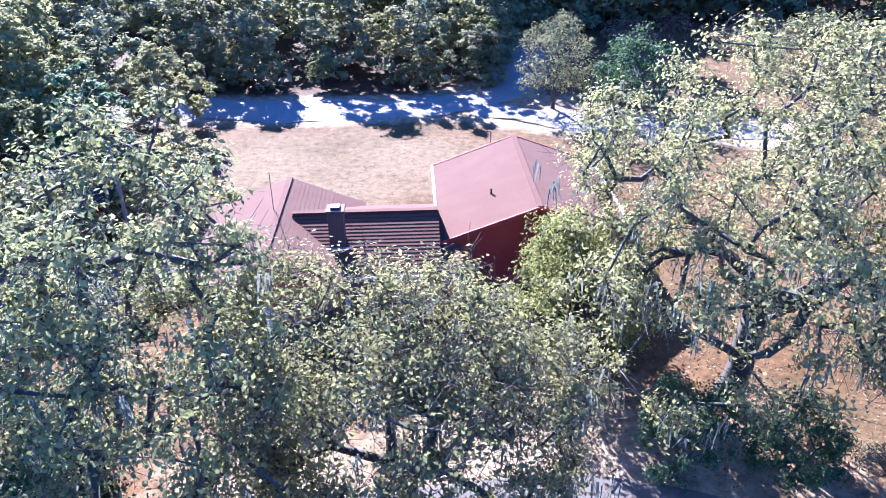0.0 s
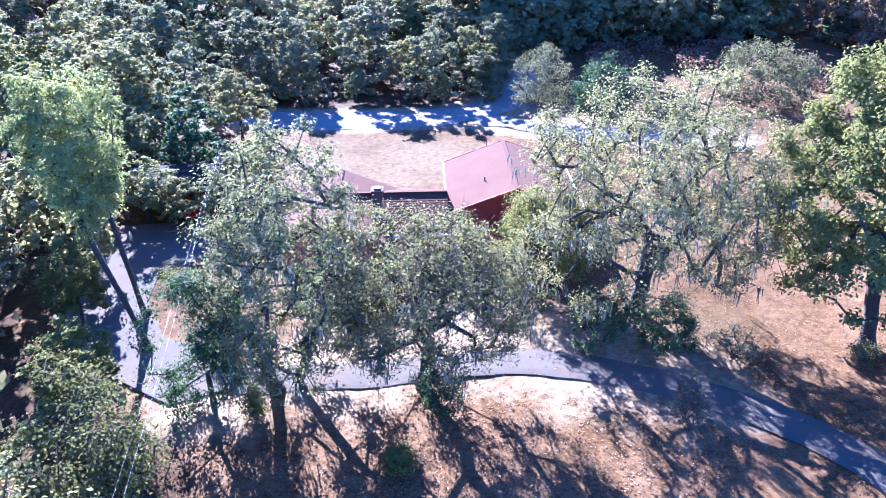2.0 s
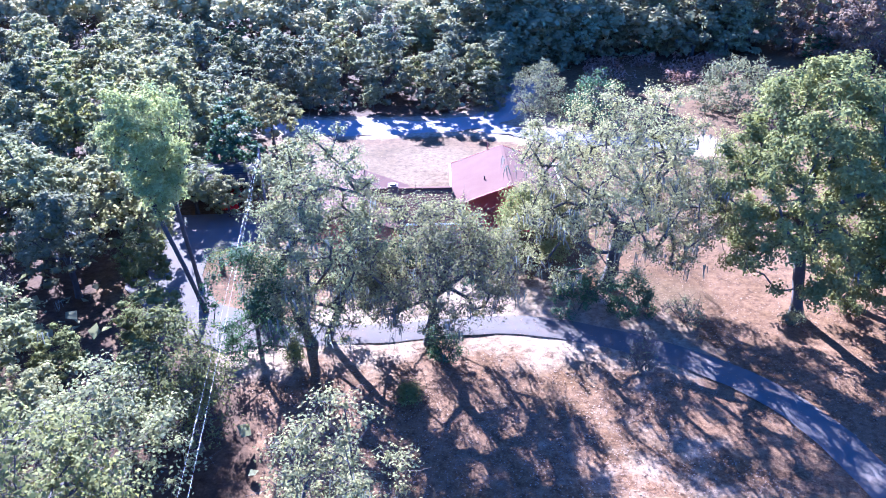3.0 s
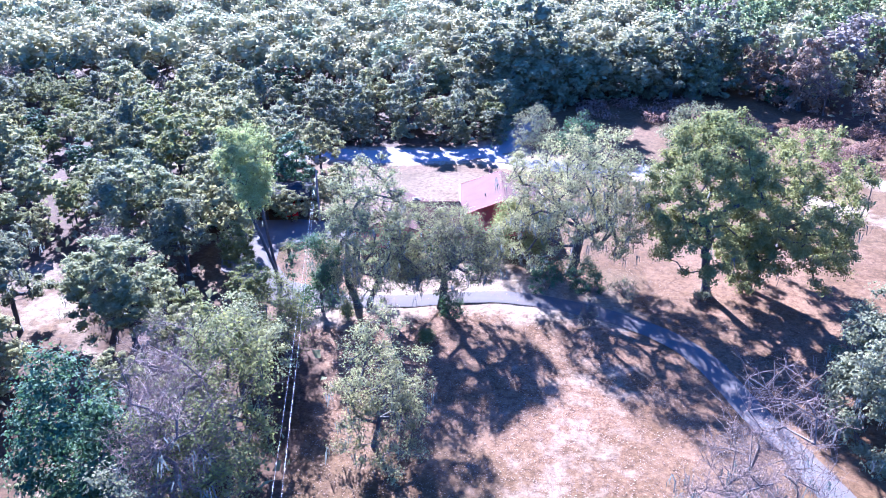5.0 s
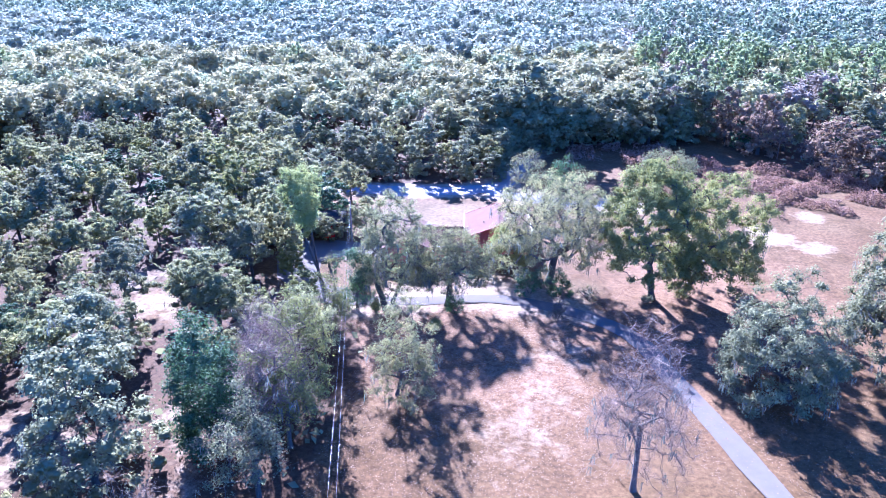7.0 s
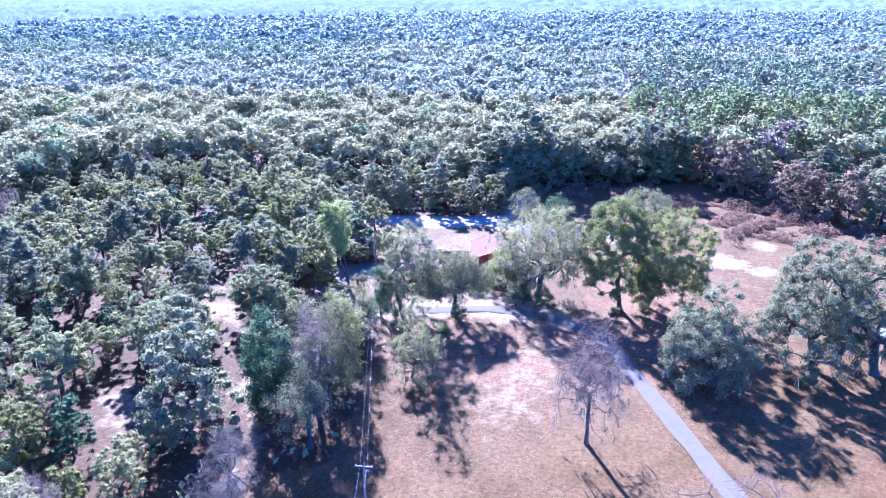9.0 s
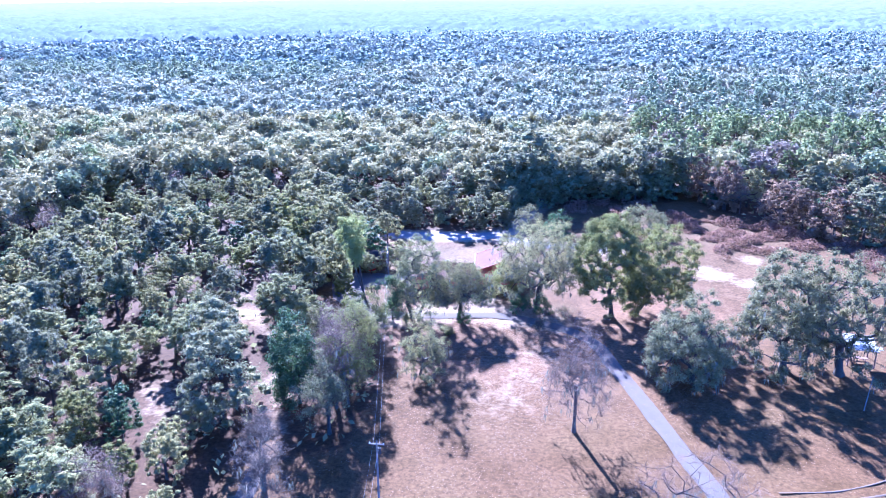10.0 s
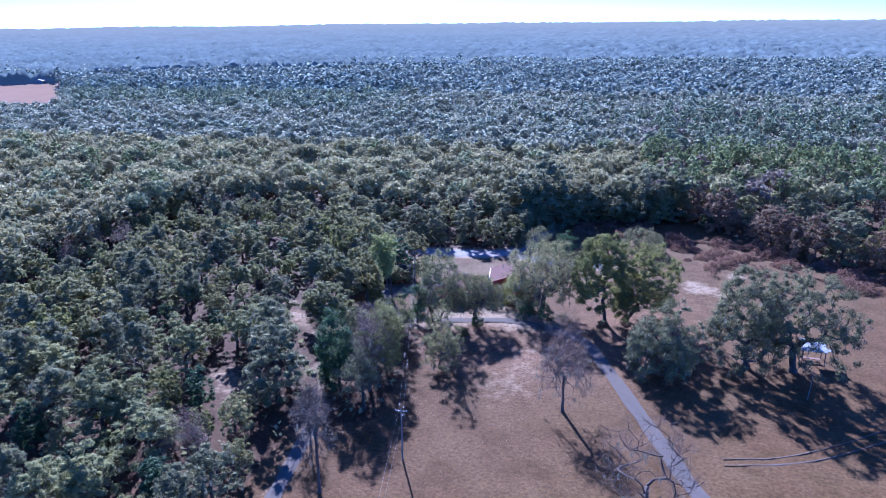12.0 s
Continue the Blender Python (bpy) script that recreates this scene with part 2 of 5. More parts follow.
RUBBER = plain("tyre_rubber", (0.02, 0.02, 0.02), (0.04, 0.04, 0.04), 10.0, 0.8)
GLASS = plain("dark_glass", (0.02, 0.025, 0.03), (0.03, 0.035, 0.04), 2.0, 0.06)


# ---- mesh helpers ----
def mesh_np(name, verts, quads, material, smooth=False):
    """A mesh from arrays of corners and of four-cornered faces."""
    verts, quads = np.asarray(verts, np.float32), np.asarray(quads, np.int32)
    me = bpy.data.meshes.new(name)
    me.vertices.add(len(verts))
    me.vertices.foreach_set("co", verts.ravel())
    me.loops.add(quads.size)
    me.loops.foreach_set("vertex_index", quads.ravel())
    me.polygons.add(len(quads))
    me.polygons.foreach_set("loop_start", np.arange(0, quads.size, 4, dtype=np.int32))
    me.polygons.foreach_set("loop_total", np.full(len(quads), 4, np.int32))
    if smooth:
        me.polygons.foreach_set("use_smooth", np.ones(len(quads), bool))
    me.update(calc_edges=True)
    me.materials.append(material)
    return me


def part(name, bm, material, parent, label=""):
    """A bmesh as one mesh object under a thing or a part."""
    if isinstance(bm, bpy.types.Mesh):
        me = bm
    else:
        me = bpy.data.meshes.new(name)
        bmesh.ops.recalc_face_normals(bm, faces=bm.faces)
        bm.to_mesh(me)
        bm.free()
        me.materials.append(material)
    ob = new(name, me)
    if parent is not None:
        ob.parent = parent
    return tagged(ob, label)


def box(bm, x0, x1, y0, y1, z0, z1, bevel=0.0):
    r = bmesh.ops.create_cube(bm, size=1.0, matrix=Matrix.LocRotScale(((x0 + x1) / 2, (y0 + y1) / 2, (z0 + z1) / 2), None, (x1 - x0, y1 - y0, z1 - z0)))
    if bevel:
        es = list({e for v in r["verts"] for e in v.link_edges})
        bmesh.ops.bevel(bm, geom=es, offset=bevel, segments=1, affect="EDGES")
    return bm


def boxed(x0, x1, y0, y1, z0, z1, bevel=0.0):
    return box(bmesh.new(), x0, x1, y0, y1, z0, z1, bevel)


def tubes(edges, sides=6):
    """Tapered tubes along edges of (p, q, radius at p, radius at q): corners and faces."""
    p = np.array([e[0] for e in edges], float)
    q = np.array([e[1] for e in edges], float)
    r0, r1 = np.array([e[2] for e in edges], float), np.array([e[3] for e in edges], float)
    d = q - p
    d /= np.linalg.norm(d, axis=1)[:, None] + 1e-9
    side = np.where(np.abs(d[:, 2:3]) < 0.9, np.array([[0, 0, 1.0]]), np.array([[1.0, 0, 0]]))
    u = np.cross(d, side)
    u /= np.linalg.norm(u, axis=1)[:, None] + 1e-9
    v = np.cross(d, u)
    a = np.arange(sides) * 2 * np.pi / sides
    ring = u[:, None] * np.cos(a)[None, :, None] + v[:, None] * np.sin(a)[None, :, None]
    low, high = p[:, None] + ring * r0[:, None, None], q[:, None] + ring * r1[:, None, None]
    verts = np.concatenate([low, high], 1).reshape(-1, 3)
    i = np.arange(sides)
    j = (i + 1) % sides
    face = np.stack([i, j, j + sides, i + sides], 1)
    quads = (face[None] + (np.arange(len(p)) * 2 * sides)[:, None, None]).reshape(-1, 4)
    return verts, quads


def kites(rng, centres, length, width, normals=None, droop=0.0):
    """Small leaf sprays: one bent kite at each centre."""
    n = len(centres)
    nor = rng.normal(size=(n, 3)) * 0.75 + np.array([0, 0, 0.8])
    if normals is not None:
        nor = nor + normals
    nor /= np.linalg.norm(nor, axis=1)[:, None] + 1e-9
    t = rng.normal(size=(n, 3)) - np.array([0, 0, droop])
    t -= nor * (t * nor).sum(1)[:, None]
    t /= np.linalg.norm(t, axis=1)[:, None] + 1e-9
    s = np.cross(nor, t)
    ln = (length * rng.uniform(0.55, 1.4, n))[:, None]
    wd = (width * rng.uniform(0.55, 1.4, n))[:, None]
    mid = centres + nor * ln * 0.12
    verts = np.stack([centres - t * ln / 2, mid + s * wd / 2, centres + t * ln / 2, mid - s * wd / 2], 1).reshape(-1, 3)
    return verts, np.arange(4 * n).reshape(-1, 4)


def flakes(rng, centres, size, normals):
    """Uneven four-cornered leaf clumps, one at each centre, facing along the normals."""
    n = len(centres)
    nor = normals + rng.normal(size=(n, 3)) * 0.42
    nor /= np.linalg.norm(nor, axis=1)[:, None] + 1e-9
    t = np.cross(nor, rng.normal(size=(n, 3)))
    t /= np.linalg.norm(t, axis=1)[:, None] + 1e-9
    s = np.cross(nor, t)
    a = np.arange(4) * np.pi / 2 + rng.uniform(-0.45, 0.45, (n, 4))
    r = np.reshape(size, (-1, 1)) * rng.uniform(0.38, 0.78, (n, 4))
    lift = rng.uniform(-0.16, 0.16, (n, 4)) * np.reshape(size, (-1, 1))
    v = centres[:, None] + t[:, None] * (r * np.cos(a))[..., None] + s[:, None] * (r * np.sin(a))[..., None] + nor[:, None] * lift[..., None]
    return v.reshape(-1, 3), np.arange(4 * n).reshape(-1, 4)


def cores(rng, centres, radius):
    """The dense inside of leaf clumps: a small lumpy solid at each centre."""
    n = len(centres)
    corner = np.array([(x, y, z) for z in (-1, 1) for x, y in ((-1, -1), (1, -1), (1, 1), (-1, 1))]) * 0.577
    v = corner[None] * np.reshape(radius, (-1, 1, 1)) * rng.uniform(0.75, 1.25, (n, 8, 1)) * np.array([1, 1, 0.85])
    a = rng.uniform(0, 6.28, n)
    turned = np.stack([v[..., 0] * np.cos(a)[:, None] - v[..., 1] * np.sin(a)[:, None], v[..., 0] * np.sin(a)[:, None] + v[..., 1] * np.cos(a)[:, None], v[..., 2]], 2)
    face = np.array([(3, 2, 1, 0), (4, 5, 6, 7), (0, 1, 5, 4), (1, 2, 6, 5), (2, 3, 7, 6), (3, 0, 4, 7)])
    return (centres[:, None] + turned).reshape(-1, 3), (face[None] + np.arange(n)[:, None, None] * 8).reshape(-1, 4)


def stacked(pieces):
    """Several (corners, faces) as one."""
    vs, qs, at = [], [], 0
    for v, q in pieces:
        vs.append(v)
        qs.append(q + at)
        at += len(v)
    return np.concatenate(vs), np.concatenate(qs)


# ---- trees ----
def lobed(rng, d, amount=0.3):
    """An uneven radius for each direction, from a few soft lobes."""
    r = np.full(len(d), 1.0 - amount * 0.35)
    for _ in range(9):
        a = rng.normal(size=3)
        a /= np.linalg.norm(a)
        r += amount * rng.uniform(-0.9, 1.0) * np.maximum(0, d @ a) ** 4
    return r


def grow(seed, height, width, fork, trunk, clusters, shape="oak", lean=(0, 0), stems=1, wobble=0.25, low=0.3):
    """The wood of a tree: edges and the tips that bear leaves. low: share of the height at which the crown begins."""
    rng = np.random.default_rng(seed)
    d = rng.normal(size=(clusters * 4, 3))
    d /= np.linalg.norm(d, axis=1)[:, None]
    if shape in ("oak", "round"):
        d = d[(d[:, 2] > -0.55)][:clusters]
    d = d[:clusters]
    r = rng.uniform(0.0, 1.0, len(d)) ** (0.4 if shape == "oak" else 0.28) * lobed(rng, d, 0.55 if shape == "oak" else 0.3)
    base_z = height * low
    mid_z, half = (height + base_z) / 2, (height - base_z) / 2
    tips = d * r[:, None] * np.array([width / 2, width / 2, half]) + np.array([lean[0], lean[1], mid_z])
    wide = np.quantile(np.hypot(tips[:, 0] - lean[0], tips[:, 1] - lean[1]), 0.93)
    tips[:, :2] = (tips[:, :2] - np.array(lean)) * (width / 2 - 0.5) / wide + np.array(lean)
    if shape == "column":
        tips[:, :2] *= (0.5 + 0.7 * np.clip((tips[:, 2:3] - base_z) / (height - base_z), 0, 1))
    if shape == "oak":     # limbs sag outwards
        out = np.hypot(tips[:, 0] - lean[0], tips[:, 1] - lean[1]) / (width / 2)
        tips[:, 2] -= half * 0.45 * out ** 2
    top, bottom = np.quantile(tips[:, 2], 0.985), np.quantile(tips[:, 2], 0.02)
    tips[:, 2] = base_z + (tips[:, 2] - bottom) / (top - bottom) * (height - 0.5 - base_z)
    tips[:, 2] = np.maximum(tips[:, 2], height * 0.04)
    nodes, parent = [], []
    for s in range(stems):
        a = 2 * math.pi * s / max(1, stems) + rng.uniform(0, 1)
        off = np.array([math.cos(a), math.sin(a), 0]) * (0 if stems == 1 else trunk * 1.5)
        spread = np.array([math.cos(a), math.sin(a), 0]) * (0 if stems == 1 else width * 0.16)
        last, steps = -1, 5
        for k in range(steps + 1):
            f = k / steps
            p = off + spread * f + np.array([lean[0] * f * 0.7, lean[1] * f * 0.7, fork * f]) + np.append(rng.normal(size=2) * wobble * 0.09 * (k > 0), 0)
            nodes.append(p)
            parent.append(last)
            last = len(nodes) - 1
    crown_from = len(nodes)
    core = np.array([lean[0] * 0.8, lean[1] * 0.8, fork])
    tip_nodes = []
    for t in tips[np.argsort(np.linalg.norm(tips - core, axis=1))]:
        arr = np.array(nodes)
        dist = np.linalg.norm(arr - t, axis=1) + 0.25 * np.maximum(0, arr[:, 2] - t[2])
        dist[arr[:, 2] < fork * 0.75] += 50
        k = int(np.argmin(dist))
        p = arr[k]
        gap = np.linalg.norm(t - p)
        n = max(1, int(gap / 1.1))
        bend = rng.normal(size=3) * wobble * min(gap, 2.5) * 0.35
        last = k
        for i in range(1, n + 1):
            f = i / n
            nodes.append(p + (t - p) * f + bend * math.sin(math.pi * f) + rng.normal(size=3) * 0.06 * (i < n))
            parent.append(last)
            last = len(nodes) - 1
        tip_nodes.append(last)
    nodes = np.array(nodes)
    load = np.zeros(len(nodes))
    load[tip_nodes] = 1
    for i in range(len(nodes) - 1, 0, -1):
        if parent[i] >= 0:
            load[parent[i]] += load[i]
    rad = trunk * (np.maximum(load, 0.5) / (load.max() + 1e-9)) ** 0.5
    rad = np.maximum(rad, 0.018)
    return rng, nodes, parent, rad, nodes[tip_nodes]


def wood_mesh(nodes, parent, rad, sides, material=BARK):
    """Trunk and limbs as one connected skin: a ring at each node, and a collar where a limb leaves a thicker one."""
    n = len(nodes)
    way = np.zeros((n, 3))
    for i, k in enumerate(parent):
        if k >= 0:
            d = nodes[i] - nodes[k]
            way[i] += d / (np.linalg.norm(d) + 1e-9)
            if parent[k] < 0:
                way[k] = d / (np.linalg.norm(d) + 1e-9)
    ring_at, ring_r, ring_way, joins = list(nodes), list(rad), list(way), []
    for i, k in enumerate(parent):
        if k < 0:
            ring_at[i] = nodes[i] - np.array([0, 0, 0.2])
            ring_r[i] = rad[i] * 1.55
            continue
        d = nodes[i] - nodes[k]
        gap = np.linalg.norm(d)
        if rad[i] < 0.62 * rad[k] and gap > rad[k] * 1.3:
            ring_at.append(nodes[k] + d * min(0.8, rad[k] * 1.15 / gap))
            ring_r.append(rad[i] * 1.15)
            ring_way.append(way[i])
            joins += [(k, len(ring_at) - 1), (len(ring_at) - 1, i)]
        else:
            joins.append((k, i))
    p, d, r = np.array(ring_at), np.array(ring_way), np.array(ring_r)
    d /= np.linalg.norm(d, axis=1)[:, None] + 1e-9
    u = np.cross(d, np.array([[0.35, 0.9, 0.25]]))
    u /= np.linalg.norm(u, axis=1)[:, None] + 1e-9
    v = np.cross(d, u)
    a = np.arange(sides) * 2 * np.pi / sides
    verts = p[:, None] + (u[:, None] * np.cos(a)[None, :, None] + v[:, None] * np.sin(a)[None, :, None]) * r[:, None, None]
    j = np.array(joins)
    i0 = np.arange(sides)
    i1 = (i0 + 1) % sides
    quads = np.stack([j[:, :1] * sides + i0, j[:, :1] * sides + i1, j[:, 1:] * sides + i1, j[:, 1:] * sides + i0], 2).reshape(-1, 4)
    return mesh_np("trunk", verts.reshape(-1, 3), quads, material, True)


def tree(name, seed, height, width, fork, trunk, clusters, sprays=45, size=0.3, spread=0.85, leaf=LEAF_OAK, moss=0, bark=BARK,
         label="", category="tree", at=(0, 0), turn=0.0, twigs=0, twig=None, group="", sides=6, core=0.0, broad=0.6, **more):
    """A tree on its root: trunk with limbs, a crown of leaf sprays, and hanging moss if it bears any."""
    rng, nodes, parent, rad, tips = grow(seed, height, width, fork, trunk, clusters, **more)
    root = new(name)
    root.empty_display_size = 0.2
    part("trunk", wood_mesh(nodes, parent, rad, sides, bark), bark, root)
    if twigs:
        pick = np.repeat(tips, twigs, 0)
        ends = pick + rng.normal(size=pick.shape) * spread * np.array([1, 1, 0.8]) + np.array([0, 0, 0.25])
        mids = (pick + ends) / 2 + rng.normal(size=pick.shape) * 0.12
        fork_ends = mids + rng.normal(size=pick.shape) * spread * 0.5
        lines = [(a, m, 0.016, 0.011) for a, m in zip(pick, mids)] + [(m, e, 0.011, 0.006) for m, e in zip(mids, ends)] + [(m, e, 0.011, 0.006) for m, e in zip(mids, fork_ends)]
        tagged(part("twig_spray", mesh_np("twig_spray", *tubes(lines, 3), twig or bark), bark, root), kind="stuff")
    if sprays:
        n = len(tips) * sprays
        c = np.repeat(tips, sprays, 0)
        fat = np.repeat(rng.uniform(0.6, 1.25, len(tips)), sprays)[:, None]
        e = rng.normal(size=(n, 3)) + np.array([0, 0, 0.25])
        e /= np.linalg.norm(e, axis=1)[:, None] + 1e-9
        off = e * spread * fat * np.array([1.0, 1.0, 0.72]) * (rng.uniform(0.35, 1.12, (n, 1)) if core else rng.uniform(0.1, 1.6, (n, 1)))
        c = c + off + np.array([0, 0, 0.15])
        middle = np.array([*tips[:, :2].mean(0), np.quantile(tips[:, 2], 0.35)])
        out = c - middle
        face = e * 1.1 + out / (np.linalg.norm(out, axis=1)[:, None] + 1e-9) * 0.5
        c[:, 2] = np.maximum(c[:, 2], 0.25)
        pieces = [kites(rng, c, size, size * broad, face)]
        if core:
            pieces.append(cores(rng, tips + np.array([0, 0, 0.15]), spread * core * rng.uniform(0.6, 1.15, len(tips))))
        tagged(part("crown", mesh_np("crown", *stacked(pieces), leaf), leaf, root), kind="stuff")
    if moss:
        below = tips[tips[:, 2] < np.quantile(tips[:, 2], 0.75)]
        tuft = below[rng.integers(0, len(below), moss // 8 + 1)] + rng.normal(size=(moss // 8 + 1, 3)) * np.array([0.7, 0.7, 0.3])
        c = np.repeat(tuft, 8, 0)[:moss] + rng.normal(size=(moss, 3)) * np.array([0.14, 0.14, 0.1])
        ln = rng.uniform(0.25, 1.15, moss)
        a = rng.uniform(0, 2 * np.pi, moss)
        s = np.stack([np.cos(a), np.sin(a), 0 * a], 1) * rng.uniform(0.015, 0.05, moss)[:, None]
        sway = rng.normal(size=(moss, 3)) * np.array([0.12, 0.12, 0])
        down = np.stack([0 * ln, 0 * ln, -ln], 1)
        v = np.stack([c - s, c + s, c + s * 0.5 + down + sway, c - s * 0.5 + down + sway], 1)
        v[:, :, 2] = np.maximum(v[:, :, 2], 0.2)
        strands = part("moss", mesh_np("moss", v.reshape(-1, 3), np.arange(4 * moss).reshape(-1, 4), MOSS), MOSS, root, "grey strands of hanging Spanish moss")
        tagged(strands, kind="stuff")
    root.matrix_basis = pose(at[0], at[1], 0, 0, 0, turn)
    return tagged(root, label, category, group)


# ---- ground ----
def inside(poly, x, y):
    """Whether points lie in a polygon."""
    hit = np.zeros(np.shape(x), bool)
    for (x0, y0), (x1, y1) in zip(poly, poly[1:] + poly[:1]):
        cross = ((y0 > y) != (y1 > y)) & (x < (x1 - x0) * (y - y0) / (y1 - y0 + 1e-12) + x0)
        hit ^= cross
    return hit


def away(line, x, y):
    """Distance of points from a line of points."""
    best = np.full(np.shape(x), 1e9)
    for (x0, y0), (x1, y1) in zip(line, line[1:]):
        dx, dy = x1 - x0, y1 - y0
        f = np.clip(((x - x0) * dx + (y - y0) * dy) / (dx * dx + dy * dy), 0, 1)
        best = np.minimum(best, np.hypot(x - x0 - f * dx, y - y0 - f * dy))
    return best


CLEARING = [(-22, -160), (-22, -33), (-9.5, -27), (-9.5, 4), (-14, 12), (-24, 15), (-31, 24), (-31, 42), (-34, 57), (-27, 68), (1, 70), (3, 86),
            (14, 99), (30, 103), (46, 106), (50, 120), (54, 104), (60, 97), (67, 87), (75, 80), (86, 72), (110, 65), (170, 60), (260, 40), (260, -160)]
BACK_ROAD = [(-62, 58), (-45, 62), (-30, 64.5), (-15, 64.8), (-4, 66), (2.5, 71), (4.5, 82), (7, 94), (12, 106)]
SIDE_ROAD = [(1, 66), (8, 63), (14, 61.5), (20, 61), (27, 60)]
DRIVE = [(47, -56), (43, -44.5), (39.7, -37.8), (33.7, -20.2), (28.5, -5), (25.5, 3.5), (23.8, 8.5), (20.7, 12.6), (16.4, 15.6), (11.2, 17.7), (5.8, 18.7), (0, 18), (-6, 16.8), (-12, 16.2), (-17, 18)]
LANE = [(-15.5, -62), (-17.8, -43), (-18.9, -31.2), (-20.2, -23), (-26, -6), (-34, 6), (-43, 15), (-54, 21)]
SAND_SPOTS = [(48.6, 46.6, 4.6), (47.4, 50, 3.4), (54.5, 43, 3.4), (58, 58, 3.0), (8, 66, 5), (13, 62, 4), (-41, 12, 6), (-37, -20, 6.5), (-31.5, -22.5, 5), (-42, -16.5, 4), (-25, -12, 4), (-47, 19, 5), (3, 21.5, 6.5), (8.5, 19.5, 6.5), (-6, 17.5, 5.5), (15, 17, 4.5), (-13, 14, 4), (9.5, -11, 6.5), (12.5, -4, 5), (14, 5, 6)]


def build_ground():
    near_x = np.concatenate([[-5000, -2500, -1200, -600, -300, -200], np.arange(-140, 141, 1.25), [200, 300, 600, 1200, 2500, 5000]])
    near_y = np.concatenate([[-5000, -2500, -1000, -400, -200], np.arange(-110, 161, 1.25), [200, 300, 600, 1200, 2500, 5000]])
    gx, gy = np.meshgrid(near_x, near_y, indexing="xy")
    x, y = gx.ravel(), gy.ravel()
    close = (np.abs(x) < 150) & (np.abs(y) < 165)
    z = np.where(close, 0.05 * np.sin(x * 0.31 + 1) * np.sin(y * 0.27) + 0.04 * np.sin(x * 0.9 + y * 0.6), 0.0)
    nx, ny = len(near_x), len(near_y)
    i = (np.arange(ny - 1)[:, None] * nx + np.arange(nx - 1)[None]).ravel()
    me = mesh_np("ground", np.stack([x, y, z - 0.03], 1), np.stack([i, i + 1, i + nx + 1, i + nx], 1), GROUND, True)
    soft = lambda d, w, edge: np.clip(1 - (d - w) / edge, 0, 1)
    sand = np.maximum(soft(away(BACK_ROAD, x, y), 3.0, 3.0), soft(away(SIDE_ROAD, x, y), 2.4, 3.2)) * 0.95
    sand = np.maximum(sand, soft(away(LANE, x, y), 1.0, 2.0) * 0.4)
    for sx, sy, sr in SAND_SPOTS:
        sand = np.maximum(sand, soft(np.hypot(x - sx, y - sy), sr * 0.3, sr * 1.1) * (0.8 if sx > 30 else 0.95 if sx > -20 and sy > 13 else 0.42 if sx > -20 else 0.55))
    sand = np.maximum(sand, 0.22 * soft(np.hypot((x - 9) / 0.8, y + 12), 4, 12))
    sand = np.maximum(sand, 0.3 * soft(np.hypot(x - 12, (y - 3) * 1.1), 3, 8))
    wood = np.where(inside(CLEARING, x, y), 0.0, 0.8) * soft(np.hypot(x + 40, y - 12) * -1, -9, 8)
    litter = np.clip(1.15 - away([(-6, 10), (14, 4), (30, 12), (34, 24)], x, y) / 22, 0.0, 1)
    lawn = soft(np.hypot((x + 8) / 1.7, y - 51), 5, 5) * 0.8
    lawn = np.maximum(lawn, 0.75 * soft(np.hypot(x - 17, (y - 24) * 1.2), 2, 4))
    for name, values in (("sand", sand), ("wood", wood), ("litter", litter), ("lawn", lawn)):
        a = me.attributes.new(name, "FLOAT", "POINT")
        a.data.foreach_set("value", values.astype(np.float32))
    ob = new("ground", me)
    tagged(ob, "dry tan ground with leaf litter, sand and thin grass", "ground", kind="structure")


build_ground()


def smooth_line(line, step=1.0):
    """Points at even steps on a soft curve through a line of points."""
    p = np.array([line[0]] + list(line) + [line[-1]], float)
    out = []
    for a, b, c, d in zip(p, p[1:], p[2:], p[3:]):
        n = max(2, int(np.linalg.norm(c - b) / step))
        for t in np.arange(n) / n:
            out.append(0.5 * (2 * b + (c - a) * t + (2 * a - 5 * b + 4 * c - d) * t * t + (3 * b - a - 3 * c + d) * t ** 3))
    out.append(p[-1])
    return np.array(out)


def ribbon(name, line, width, material, label, category, ragged=0.25, z=0.05, seed=1, thick=0.08):
    """A road along a line, with a slightly ragged rim that goes down into the ground."""
    rng = np.random.default_rng(seed)
    c = smooth_line(line)
    t = np.gradient(c, axis=0)
    t /= np.linalg.norm(t, axis=1)[:, None]
    n = np.stack([-t[:, 1], t[:, 0]], 1)
    k = 7
    verts = []
    for side, f in enumerate(np.linspace(-1, 1, k)):
        rag = np.convolve(rng.normal(size=len(c) + 4), np.ones(5) / 5, "valid") * ragged * (abs(f) == 1) * 2
        p = c + n * (f * width / 2 + np.sign(f) * rag)[:, None] if np.ndim(rag) else c
        h = np.full(len(c), z - (thick if abs(f) == 1 else 0)) + 0.012 * (1 - f * f)
        verts.append(np.stack([p[:, 0], p[:, 1], h], 1))
    verts = np.stack(verts, 1).reshape(-1, 3)
    i = (np.arange(len(c) - 1)[:, None] * k + np.arange(k - 1)[None]).ravel()
    me = mesh_np(name, verts, np.stack([i, i + k, i + k + 1, i + 1], 1), material, True)
    return tagged(new(name, me), label, category, kind="structure")


